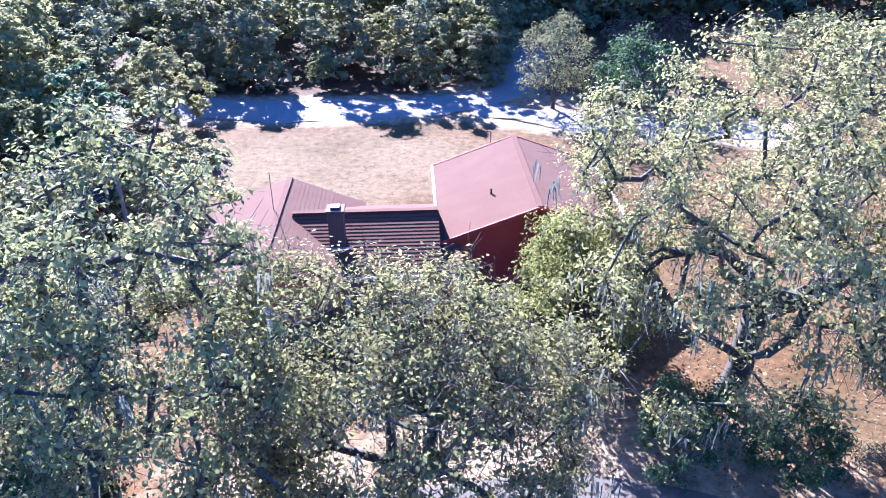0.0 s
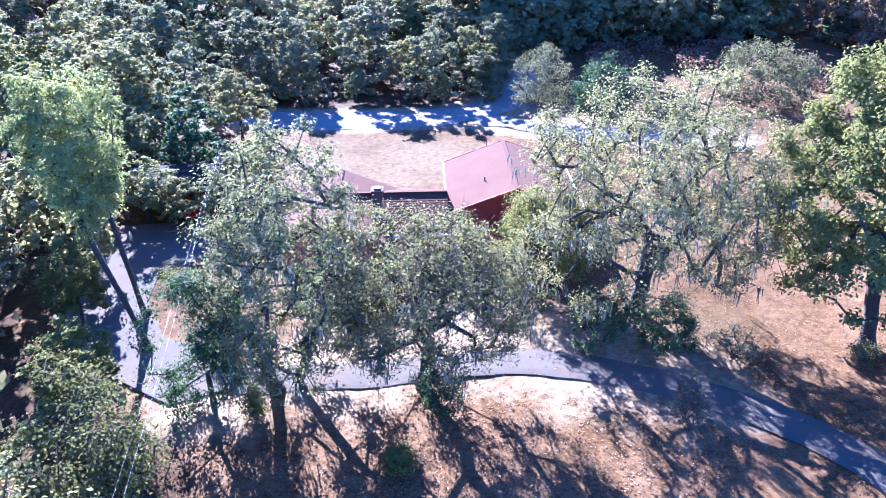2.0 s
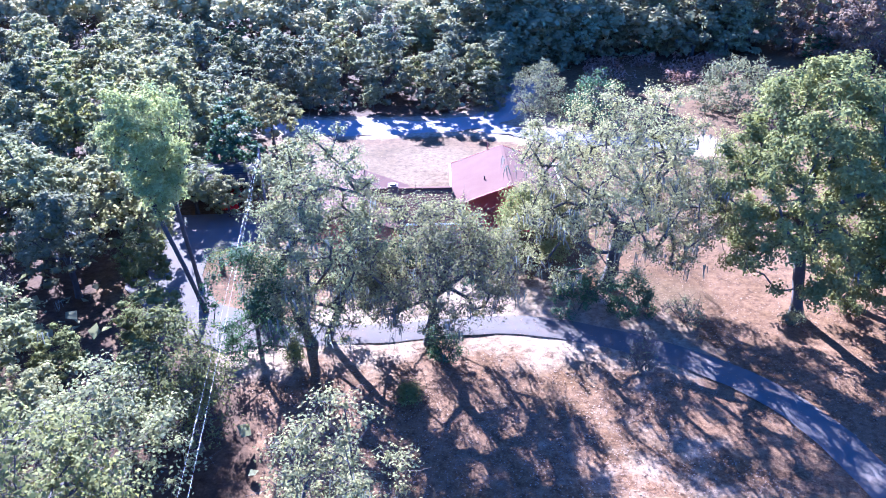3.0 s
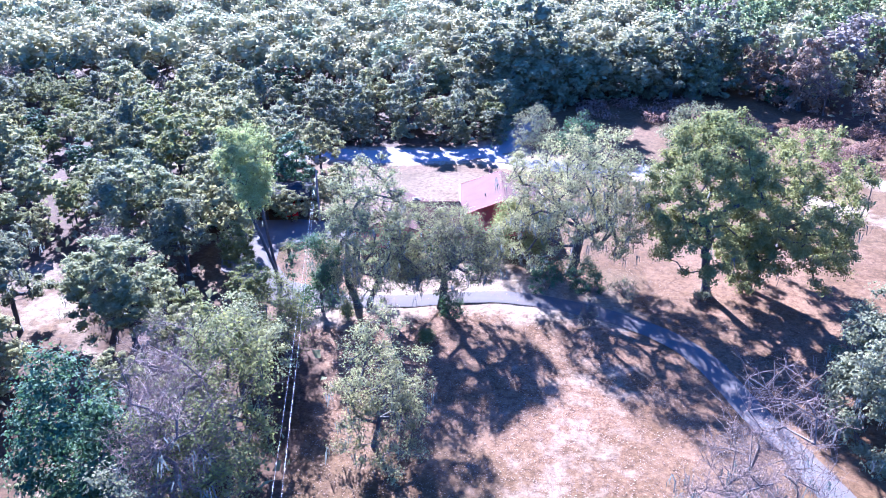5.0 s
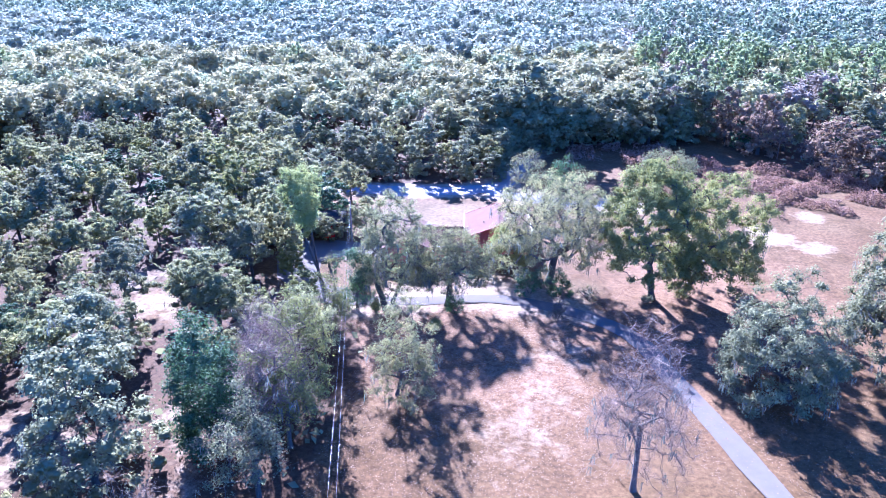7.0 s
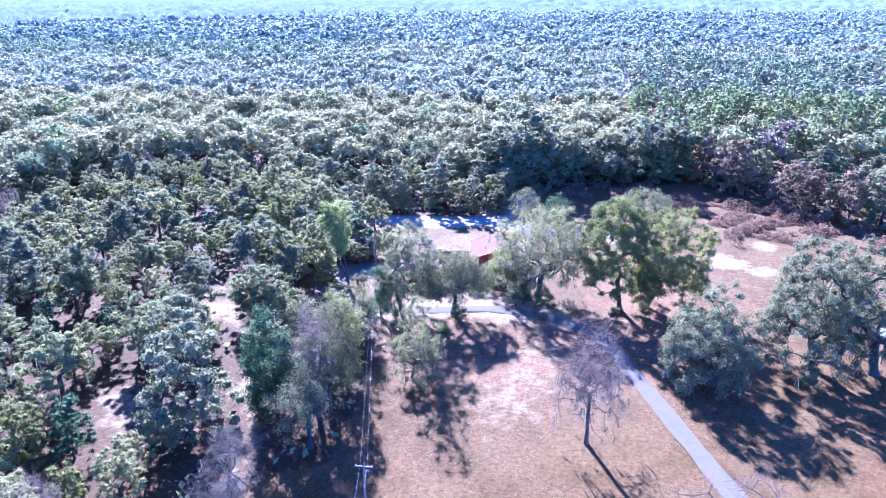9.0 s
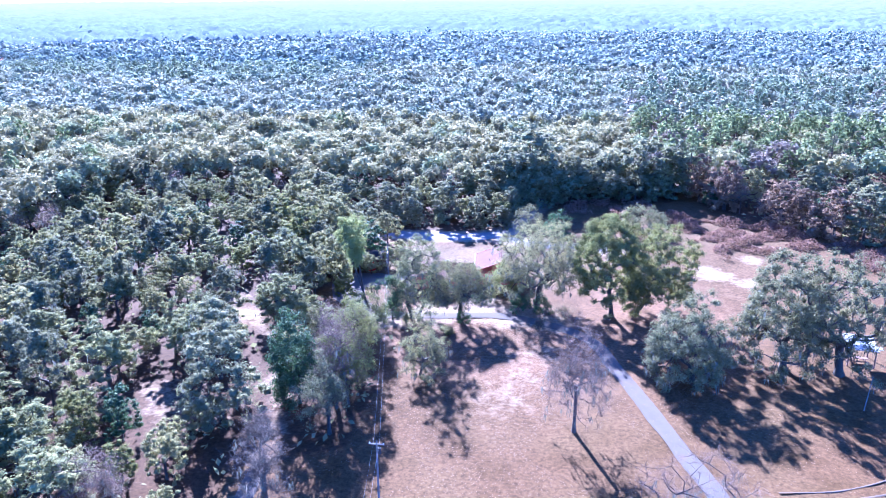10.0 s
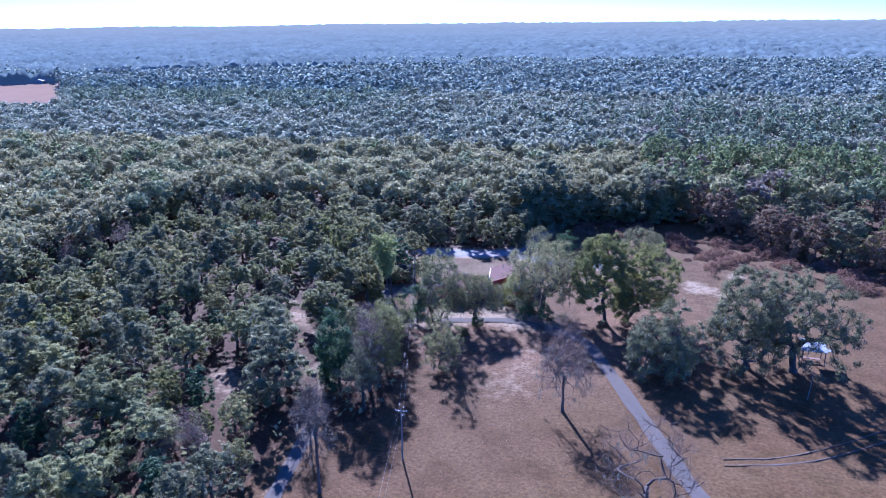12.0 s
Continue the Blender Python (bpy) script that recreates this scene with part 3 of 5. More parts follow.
ribbon("driveway", DRIVE, 2.6, CONCRETE, "pale grey concrete driveway dusted with sand and leaves", "driveway", 0.1, 0.075, thick=0.03)
RUT = plain("rut_soil", (0.1, 0.078, 0.058), (0.15, 0.12, 0.095), 1.2, 0.95, specular=0.05)
for k, shift in enumerate((0.0, 1.7)):
    ribbon("track", [(44, -27.5 - shift), (51, -26 - shift), (58, -22.5 - shift * 1.4), (66, -17 - shift * 1.6), (78, -8 - shift * 1.8)], 0.24, RUT, "faint pale wheel rut across the dry grass", "track", 0.08, 0.05, 7 + k, 0.05)
ribbon("road", BACK_ROAD, 6.0, SAND, "pale sandy track behind the house", "road", 0.5, 0.075, 3)
ribbon("road", SIDE_ROAD, 4.4, SAND, "pale sandy track past the lawn", "road", 0.5, 0.085, 4)
ribbon("path", LANE[:3], 2.4, CONCRETE, "narrow pale lane through the trees", "path", 0.15, 0.08, 5)


def apron():
    """The parking place beside the house."""
    pts = [(-12.5, 15.2), (-15.0, 19.0), (-18.5, 20.2), (-21.4, 24.5), (-22.2, 28.5), (-18.2, 31.8), (-13.8, 31.5), (-14, 36), (-22, 37.2), (-29.5, 36), (-29.5, 29), (-27, 22), (-21, 16.5), (-15.5, 13.6)]
    bm = bmesh.new()
    bm.faces.new([bm.verts.new((x, y, 0.075)) for x, y in pts])
    r = bmesh.ops.extrude_face_region(bm, geom=bm.faces[:])
    bmesh.ops.translate(bm, verts=[v for v in r["geom"] if isinstance(v, bmesh.types.BMVert)], vec=(0, 0, -0.2))
    tagged(part("pavement", bm, CONCRETE, None), "pale concrete parking apron beside the house", "pavement", kind="structure")


apron()

# ---- house ----
HOUSE = pose(-0.7, 33.5, 0, 0, 0, 5.8)


def slope(parent, ridge_a, ridge_b, eave_a, eave_b, step=0.24, lift=0.011, thick=0.12, material=SHINGLE, label="pink-red asphalt shingle roof slope"):
    """One roof slope: a deck, and overlapping shingle courses on it from the eave up to the ridge."""
    bm = bmesh.new()
    ra, rb, ea, eb = (Vector(v) for v in (ridge_a, ridge_b, eave_a, eave_b))
    n = max(3, int((ra - ea).length / step))
    nor = (eb - ea).cross(ra - ea).normalized()
    if nor.z < 0:
        nor = -nor
    for i in range(n):
        f0, f1 = i / n, min(1.0, (i + 1.18) / n)
        a0, b0, a1, b1 = ea.lerp(ra, f0), eb.lerp(rb, f0), ea.lerp(ra, f1), eb.lerp(rb, f1)
        top = [a0 + nor * lift * 2, b0 + nor * lift * 2, b1 + nor * lift * 0.4, a1 + nor * lift * 0.4]
        low = [p - nor * lift * 1.2 for p in (a0, b0, b1, a1)]
        t = [bm.verts.new(p) for p in top]
        l = [bm.verts.new(p) for p in low]
        bm.faces.new(t)
        for k in range(4):
            bm.faces.new((t[k], t[(k + 1) % 4], l[(k + 1) % 4], l[k]))
    strips, bm = bm, bmesh.new()
    deck = [bm.verts.new(p - nor * s) for s in (lift * 1.3, thick) for p in (ea, eb, rb, ra)]
    bm.faces.new(deck[:4])
    bm.faces.new(deck[4:])
    for k in range(4):
        bm.faces.new((deck[k], deck[(k + 1) % 4], deck[4 + (k + 1) % 4], deck[4 + k]))
    deck_part = part("roof", bm, material, parent, label)
    tagged(part("shingle_layer", strips, material, deck_part), kind="stuff")


def beam(bm, a, b, w, h):
    """A straight board between two points."""
    a, b = Vector(a), Vector(b)
    d = b - a
    m = Matrix.Translation((a + b) / 2) @ d.to_track_quat("Y", "Z").to_matrix().to_4x4() @ Matrix.Diagonal((w, d.length, h, 1))
    bmesh.ops.create_cube(bm, size=1.0, matrix=m)
    return bm


def gable(bm, x0, x1, y, t, zl, zr):
    """A gable wall across x, with its triangle."""
    pts = [(x0, 0), (x1, 0), (x1, zl), ((x0 + x1) / 2, zr), (x0, zl)]
    front = [bm.verts.new((px, y, pz)) for px, pz in pts]
    back = [bm.verts.new((px, y + t, pz)) for px, pz in pts]
    bm.faces.new(front)
    bm.faces.new(back)
    for k in range(5):
        bm.faces.new((front[k], front[(k + 1) % 5], back[(k + 1) % 5], back[k]))
    return bm


def build_house():
    h = new("house")
    h.matrix_basis = HOUSE
    tagged(h, "low red house with pinkish shingled gable roofs and a dark chimney", "house")
    # main block: ridge runs front to back
    W, D, ZE, ZR = 10.6, 10.8, 3.0, 4.95
    bm = bmesh.new()
    gable(bm, 0.55, W - 0.55, 0.55, 0.2, ZE - 0.05, ZR - 0.2)
    front = part("wall", bm, RED_WALL, h, "dark red painted gable wall")
    bm = gable(bmesh.new(), 0.55, W - 0.55, D - 0.7, 0.2, ZE - 0.05, ZR - 0.2)
    part("wall", bm, RED_WALL, h)
    part("wall", boxed(0.553, 0.75, 0.76, D - 0.71, 0, ZE - 0.05), RED_WALL, h)
    part("wall", boxed(W - 0.75, W - 0.553, 0.76, D - 0.71, 0, ZE - 0.05), RED_WALL, h)
    slope(h, (W / 2, 0, ZR), (W / 2, D, ZR), (0, 0, ZE), (0, D, ZE), label="pink-red asphalt shingle roof slope")
    slope(h, (W / 2, 0, ZR), (W / 2, D, ZR), (W, 0, ZE), (W, D, ZE), label="pink-red asphalt shingle roof slope")
    part("ridge_cap", beam(bmesh.new(), (W / 2, 0, ZR + 0.03), (W / 2, D, ZR + 0.03), 0.3, 0.05), SHINGLE, h)
    bm = beam(bmesh.new(), (-0.06, -0.02, ZE - 0.03), (-0.06, D + 0.02, ZE - 0.03), 0.14, 0.2)
    part("fascia", bm, WHITE, h, "white painted gutter board")
    part("fascia", beam(bmesh.new(), (W + 0.06, -0.02, ZE - 0.03), (W + 0.06, D + 0.02, ZE - 0.03), 0.14, 0.2), WHITE, h, "white painted gutter board")
    for a, b in (((-0.05, -0.04, ZE - 0.06), (W / 2, -0.04, ZR - 0.05)), ((W + 0.05, -0.04, ZE - 0.06), (W / 2, -0.04, ZR - 0.05)),
                 ((-0.05, D + 0.04, ZE - 0.06), (W / 2, D + 0.04, ZR - 0.05)), ((W + 0.05, D + 0.04, ZE - 0.06), (W / 2, D + 0.04, ZR - 0.05))):
        part("rake_board", beam(bmesh.new(), a, b, 0.05, 0.2), RED_WALL, h)
    # a vent pipe on the left slope
    bm = bmesh.new()
    bmesh.ops.create_cone(bm, segments=10, radius1=0.06, radius2=0.06, depth=0.5, cap_ends=True, matrix=pose(3.1, 3.6, 4.25))
    part("vent_pipe", bm, DARK_METAL, h, "short dark vent pipe")
    # middle wing: ridge runs across
    X0, X1, YF, YB, YR, ZE2, ZR2 = -7.9, -0.02, -2.6, 5.8, 1.6, 2.55, 4.2
    slope(h, (X0, YR, ZR2), (X1, YR, ZR2), (X0, YF, ZE2), (X1, YF, ZE2), 0.25, 0.02, label="shaded roof slope with clear shingle courses")
    slope(h, (X0, YR, ZR2), (X1, YR, ZR2), (X0, YB, ZE2), (X1, YB, ZE2), 0.25, 0.02, label="sunlit pink shingle roof slope")
    part("ridge_cap", beam(bmesh.new(), (X0, YR, ZR2 + 0.04), (X1, YR, ZR2 + 0.04), 0.34, 0.07), SHINGLE, h)
    slope(h, (0.02, YR - 1.7, 3.0), (1.1, YR - 1.7, 3.0), (0.02, YF, ZE2), (1.1, YF, ZE2), 0.25, 0.02)
    part("wall", boxed(X0 + 0.4, 0.9, YF + 0.5, YF + 0.7, 0, ZE2 + 0.02), BRICK_RED, h, "red brick wall under the eaves")
    part("wall", boxed(X0 + 0.4, X1, YB - 0.7, YB - 0.5, 0, ZE2 + 0.02), BRICK_RED, h)
    part("fascia", beam(bmesh.new(), (X0, YF - 0.05, ZE2 - 0.05), (1.1, YF - 0.05, ZE2 - 0.05), 0.05, 0.16), WHITE, h)
    # left wing: ridge runs front to back
    A0, A1, B0, B1, ZE3, ZR3 = -13.0, -4.2, -4.4, 6.2, 2.6, 4.35
    xm = (A0 + A1) / 2
    slope(h, (xm, B0, ZR3), (xm, B1, ZR3), (A0, B0, ZE3), (A0, B1, ZE3), label="pink-red asphalt shingle roof slope")
    slope(h, (xm, B0, ZR3), (xm, B1, ZR3), (A1, B0, ZE3), (A1, B1, ZE3), label="pink-red asphalt shingle roof slope")
    part("ridge_cap", beam(bmesh.new(), (xm, B0, ZR3 + 0.03), (xm, B1, ZR3 + 0.03), 0.3, 0.05), SHINGLE, h)
    part("wall", gable(bmesh.new(), A0 + 0.5, A1 - 0.5, B0 + 1.6, 0.2, ZE3 - 0.05, ZR3 - 0.2), BRICK_RED, h, "red brick gable wall")
    part("wall", gable(bmesh.new(), A0 + 0.5, A1 - 0.5, B1 - 0.6, 0.2, ZE3 - 0.05, ZR3 - 0.2), BRICK_RED, h)
    part("wall", boxed(A0 + 0.503, A0 + 0.7, B0 + 1.81, B1 - 0.61, 0, ZE3 - 0.05), BRICK_RED, h)
    for x in (A0 + 0.5, xm, A1 - 0.5):
        part("post", boxed(x - 0.11, x + 0.11, B0 + 0.25, B0 + 0.47, 0, ZE3 + (1.6 if x == xm else 0.0), 0.015), WHITE, h, "white porch post")
    # chimney
    chim = part("chimney", boxed(-5.75, -4.95, -0.75, 0.05, 2.9, 5.25, 0.02), BRICK_DARK, h, "dark brick chimney")
    part("chimney_cap", boxed(-5.83, -4.87, -0.83, 0.13, 5.23, 5.38, 0.02), BRICK_DARK, chim)
    part("flue", boxed(-5.6, -5.1, -0.6, -0.1, 5.37, 5.5, 0.02), DARK_METAL, chim)
    part("flashing", boxed(-5.95, -4.75, -0.95, -0.76, 3.0, 3.3), TIN, chim, "pale metal flashing at the chimney's foot")
    part("antenna", beam(bmesh.new(), (-9.0, 2.2, 4.2), (-9.0, 2.2, 6.4), 0.03, 0.03), DARK_METAL, h)


build_house()


def build_carport():
    # near-black colour keeps the roof dark, as in the shade under the trees
    dark_roof = plain("dark_roofing", (0.022, 0.02, 0.018), (0.045, 0.04, 0.036), 3.0, 0.95, specular=0.05)
    c = new("carport")
    c.matrix_basis = pose(-25.5, 41.0, 0, 0, 0, 8)
    tagged(c, "low dark open-fronted carport under the trees", "carport")
    slope(c, (-4, 0, 3.3), (4, 0, 3.3), (-4, -3.2, 2.7), (4, -3.2, 2.7), 0.4, material=dark_roof, label="dark roof slope")
    slope(c, (-4, 0, 3.3), (4, 0, 3.3), (-4, 3.2, 2.7), (4, 3.2, 2.7), 0.4, material=dark_roof, label="dark roof slope")
    for x in (-3.7, 0, 3.7):
        for y in (-2.9, 2.9):
            part("post", boxed(x - 0.08, x + 0.08, y - 0.08, y + 0.08, 0, 2.72, 0.01), WOOD_BROWN, c)
    part("wall", boxed(-3.9, 3.9, 3.0, 3.1, 0, 2.7), WOOD_BROWN, c)


build_carport()


def build_car():
    c = new("car")
    c.matrix_basis = pose(-23.8, 39.2, 0.08, 0, 0, 14)
    tagged(c, "small red car parked nose-out under the carport", "car")
    bm = bmesh.new()
    prof = [(-2.1, 0.3), (-2.1, 0.75), (-1.1, 0.9), (-0.5, 1.4), (1.0, 1.42), (1.7, 0.95), (2.1, 0.85), (2.1, 0.3)]
    for s in (-0.85, 0.85):
        bm.faces.new([bm.verts.new((s * (0.85 if z > 1.2 else 1), y, z)) for y, z in prof])
    bm.verts.ensure_lookup_table()
    n = len(prof)
    for k in range(n):
        bm.faces.new((bm.verts[k], bm.verts[(k + 1) % n], bm.verts[n + (k + 1) % n], bm.verts[n + k]))
    bmesh.ops.bevel(bm, geom=bm.edges[:], offset=0.05, segments=2, affect="EDGES")
    part("body", bm, CAR_RED, c)
    bm = bmesh.new()
    bm.faces.new([bm.verts.new(p) for p in ((-0.78, -1.12, 0.95), (0.78, -1.12, 0.95), (0.66, -0.58, 1.38), (-0.66, -0.58, 1.38))])
    part("windscreen", bm, GLASS, c)
    for x in (-0.8, 0.8):
        for y in (-1.35, 1.35):
            bm = bmesh.new()
            bmesh.ops.create_cone(bm, segments=18, radius1=0.32, radius2=0.32, depth=0.2, cap_ends=True, matrix=pose(x, y, 0.32, 0, 90, 0))
            part("wheel", bm, RUBBER, c)


build_car()


def build_pavilion():
    p = new("pavilion")
    p.matrix_basis = pose(64.5, 9.9, 0, 0, 0, -6)
    tagged(p, "open shelter with a pale metal roof on brown posts", "shelter")
    bm = bmesh.new()
    n = 22
    for i in range(n):
        x0, x1 = -2.2 + 4.4 * i / n, -2.2 + 4.4 * (i + 1) / n
        z0 = 0.03 * (i % 2)
        vs = [bm.verts.new(v) for v in ((x0, -2.6, 3.15 + z0), (x1, -2.6, 3.15 + z0), (x1, 2.6, 3.55 + z0), (x0, 2.6, 3.55 + z0))]
        bm.faces.new(vs)
    r = bmesh.ops.extrude_face_region(bm, geom=bm.faces[:])
    bmesh.ops.translate(bm, verts=[v for v in r["geom"] if isinstance(v, bmesh.types.BMVert)], vec=(0, 0, -0.05))
    part("roof", bm, TIN, p, "pale corrugated metal roof")
    part("roof", boxed(2.1, 3.0, -1.6, -0.5, 3.02, 3.08), TIN, p, "small pale metal side flap")
    for x in (-1.9, 1.9):
        for y, z in ((-2.1, 3.16), (2.1, 3.48)):
            part("post", boxed(x - 0.09, x + 0.09, y - 0.09, y + 0.09, 0, z, 0.01), WOOD_BROWN, p)
    for y, z in ((-2.1, 3.06), (2.1, 3.38)):
        part("beam", boxed(-2.1, 2.1, y - 0.06, y + 0.06, z - 0.14, z + 0.04), WOOD_BROWN, p)
    t = new("picnic_table")
    t.matrix_basis = pose(64.3, 9.8, 0, 0, 0, -6)
    tagged(t, "dark wooden picnic table under the shelter", "table")
    part("tabletop", boxed(-1.6, 1.6, -0.4, 0.4, 0.72, 0.77, 0.01), WOOD_BROWN, t)
    for y in (-0.75, 0.75):
        part("bench", boxed(-1.6, 1.6, y - 0.14, y + 0.14, 0.42, 0.46, 0.01), WOOD_BROWN, t)
    for x in (-1.2, 1.2):
        bm = beam(bmesh.new(), (x, -0.8, 0.0), (x, -0.1, 0.74), 0.05, 0.09)
        beam(bm, (x, 0.8, 0.0), (x, 0.1, 0.74), 0.05, 0.09)
        beam(bm, (x, -0.8, 0.38), (x, 0.8, 0.38), 0.05, 0.09)
        part("trestle", bm, WOOD_BROWN, t)


build_pavilion()


def utility_pole(at, height, arm=True, lean=(0, 0), label="weathered wooden utility pole with a crossarm", r=0.14):
    p = new("utility_pole")
    p.matrix_basis = pose(at[0], at[1], 0)
    tagged(p, label, "utility pole")
    me = mesh_np("pole", *tubes([((0, 0, -0.3), (lean[0], lean[1], height), r, r * 0.68)], 10), WOOD_GREY, True)
    part("pole", me, WOOD_GREY, p)
    if arm:
        part("crossarm", boxed(-0.9, 0.9, -0.06, 0.06, height - 0.55, height - 0.43, 0.01), WOOD_GREY, p)
        for x in (-0.8, 0.8):
            part("insulator", mesh_np("insulator", *tubes([((x, 0, height - 0.45), (x, 0, height - 0.28), 0.05, 0.035)], 8), WHITE, True), WHITE, p)
        part("brace", beam(bmesh.new(), (0.02, -0.1, height - 1.1), (0.6, -0.08, height - 0.5), 0.03, 0.04), DARK_METAL, p)
        part("transformer", mesh_np("transformer", *tubes([((0.3, 0.05, height - 1.75), (0.3, 0.05, height - 1.0), 0.19, 0.19), ((0.3, 0.05, height - 1.0), (0.3, 0.05, height - 0.94), 0.19, 0.05)], 12), DARK_METAL, True), DARK_METAL, p)
    return p


def wire(a, b, sag, name="power_line", r=0.007):
    a, b = np.array(a, float), np.array(b, float)
    f = np.linspace(0, 1, 25)
    pts = a + (b - a) * f[:, None]
    pts[:, 2] -= 4 * sag * f * (1 - f)
    ring = np.array([(0, -r), (r, 0), (0, r), (-r, 0)])
    side = np.cross((b - a) / np.linalg.norm(b - a), (0, 0, 1.0))
    v = pts[:, None] + side * ring[None, :, :1] + np.array([0, 0, 1.0]) * ring[None, :, 1:]
    k, c = np.arange(24)[:, None] * 4, np.arange(4)
    me = mesh_np(name, v.reshape(-1, 3), np.stack([k + c, k + (c + 1) % 4, k + 4 + (c + 1) % 4, k + 4 + c], 2).reshape(-1, 4), WIRE, True)
    tagged(new(name, me), "thin pale overhead power line between poles", "power line")


POLE_A, POLE_B = (-2.1, -37.3), (-19.5, 37.0)
utility_pole(POLE_A, 8.6)
utility_pole(POLE_B, 7.0, False, label="plain wooden service pole beside the parking apron")
utility_pole((60.3, -6.0), 5.2, False, (0.5, 0.3), "thin leaning pale pole near the shelter", 0.07)
for dx in (-0.35, 0.35):
    wire((POLE_A[0] + dx, POLE_A[1], 8.32), (POLE_B[0] + dx * 0.2, POLE_B[1], 6.7), 0.9)
    wire((POLE_A[0] + dx, POLE_A[1], 8.32), (12 + dx, -130, 9.0), 1.6)
utility_pole((2.0, 46.5), 4.6, False, label="dark thin post behind the roof", r=0.06)


# ---- trees on the lawn ----
def shrub(name, seed, at, height, width, leaf, label, clusters=70, sprays=80, size=0.15, stems=5, twigs=0, spread=0.4, **more):
    return tree(name, seed, height, width, height * 0.28, 0.06, clusters, sprays, size, spread, leaf, 0, at=at, label=label, category="shrub",
                shape="round", stems=stems, low=0.05, twigs=twigs, **more)


tree("live_oak", 11, 15.8, 17.0, 4.2, 0.55, 400, 110, 0.19, 0.75, LEAF_PALE, 1400, twigs=6, twig=BARK_GREY, at=(12.5, 25.0), lean=(0.8, 0.3), low=0.28, wobble=0.45, shape="round",
     label="broad live oak with grey-green leaves and hanging moss beside the driveway")
tree("live_oak", 12, 10.5, 12.4, 3.2, 0.38, 320, 85, 0.175, 0.68, LEAF_PALE, 700, twigs=8, twig=BARK_GREY, at=(-1.1, 16.1), lean=(0.5, 0.0), low=0.36, wobble=0.35, shape="round",
     label="spreading live oak with pale leaves beside the driveway")
tree("live_oak", 13, 15.2, 10.0, 4.5, 0.36, 240, 110, 0.2, 0.7, LEAF_OAK, 900, twigs=9, twig=BARK_GREY, at=(-9.1, 15.6), lean=(0.6, 0.0), low=0.16, wobble=0.4, stems=2, shape="round",
     label="upright live oak with two stems and grey-green leaves")
tree("slender_tree", 14, 16.8, 4.6, 8.5, 0.17, 100, 150, 0.2, 0.6, LEAF_FRESH, 0, at=(-18.8, 18.9), lean=(-4.4, 1.5), low=0.5, shape="column",
     label="slender leaning tree with a narrow pale green crown")
tree("slender_tree", 15, 16.4, 4.6, 8.0, 0.17, 100, 150, 0.2, 0.6, LEAF_FRESH, 0, at=(-20.6, 22.4), lean=(-1.6, 0.6), low=0.5, shape="column",
     label="slender tree with a narrow pale green crown")
tree("young_oak", 16, 11.6, 9.0, 2.6, 0.2, 150, 90, 0.18, 0.6, LEAF_PALE, 300, twigs=5, twig=BARK_GREY, at=(-3.8, -5.7), lean=(0.9, 0.2), low=0.1, wobble=0.3,
     label="young oak with a thin crown on the lawn")
tree("oak", 17, 19.0, 13.4, 5.0, 0.42, 320, 150, 0.26, 0.95, LEAF_YELLOW, 200, core=0.35, at=(26.4, 21.7), lean=(-1.0, 0.0), low=0.2, shape="round", wobble=0.35,
     label="tall full-crowned oak with yellow-green leaves")
tree("oak", 18, 16.3, 14.6, 4.0, 0.42, 320, 150, 0.26, 0.95, LEAF_GREEN, 250, core=0.35, at=(30.8, 23.7), lean=(3.2, 0.0), low=0.14, shape="round", wobble=0.35,
     label="full-crowned oak with green leaves reaching low")
tree("live_oak", 19, 12.4, 16.4, 2.6, 0.45, 250, 130, 0.26, 0.95, LEAF_GREY, 1500, core=0.35, at=(37.8, -1.0), lean=(-1.0, 0.0), low=0.06, shape="round",
     label="low moss-hung live oak with grey-green leaves beside the driveway")
tree("live_oak", 20, 18.6, 21.0, 4.6, 0.62, 280, 130, 0.28, 1.05, LEAF_GREY, 1500, core=0.35, at=(60.2, 4.6), lean=(-0.6, 1.0), low=0.22, shape="round",
     label="large spreading live oak with moss beside the shelter")
tree("live_oak", 21, 18.4, 18.0, 4.2, 0.55, 250, 130, 0.28, 1.05, LEAF_GREY, 1500, core=0.35, at=(52.2, 5.2), lean=(-0.5, 1.0), low=0.1, shape="round",
     label="large spreading live oak hung with moss")
tree("bare_tree", 22, 16.4, 9.4, 7.0, 0.24, 220, 12, 0.12, 0.8, LEAF_RUST, 420, at=(20.0, -18.2), low=0.2, bark=BARK_GREY, twig=TWIG_PINK, twigs=9, wobble=0.35,
     label="bare grey tree with a few moss strands on the lawn")
tree("bare_tree", 23, 11.8, 13.5, 2.6, 0.26, 130, 3, 0.09, 0.9, LEAF_RUST, 220, at=(32.6, -40.5), low=0.22, bark=BARK_GREY, twig=TWIG_PINK, twigs=9, wobble=0.45, shape="round",
     label="bare wide-branched grey tree beside the driveway")
tree("bare_tree", 24, 16.4, 6.2, 10.0, 0.2, 140, 4, 0.1, 0.7, LEAF_RUST, 160, at=(-11.2, -47.3), low=0.42, bark=BARK_GREY, twigs=9, wobble=0.15,
     label="tall narrow bare grey tree on the lawn's edge")
tree("bare_tree", 25, 9.4, 6.2, 3.0, 0.14, 110, 0, 0.2, 0.7, LEAF_RUST, 80, at=(-18.0, -33.9), low=0.3, bark=BARK_GREY, twigs=9, wobble=0.5,
     label="small bare pale-twigged tree beside the lane")
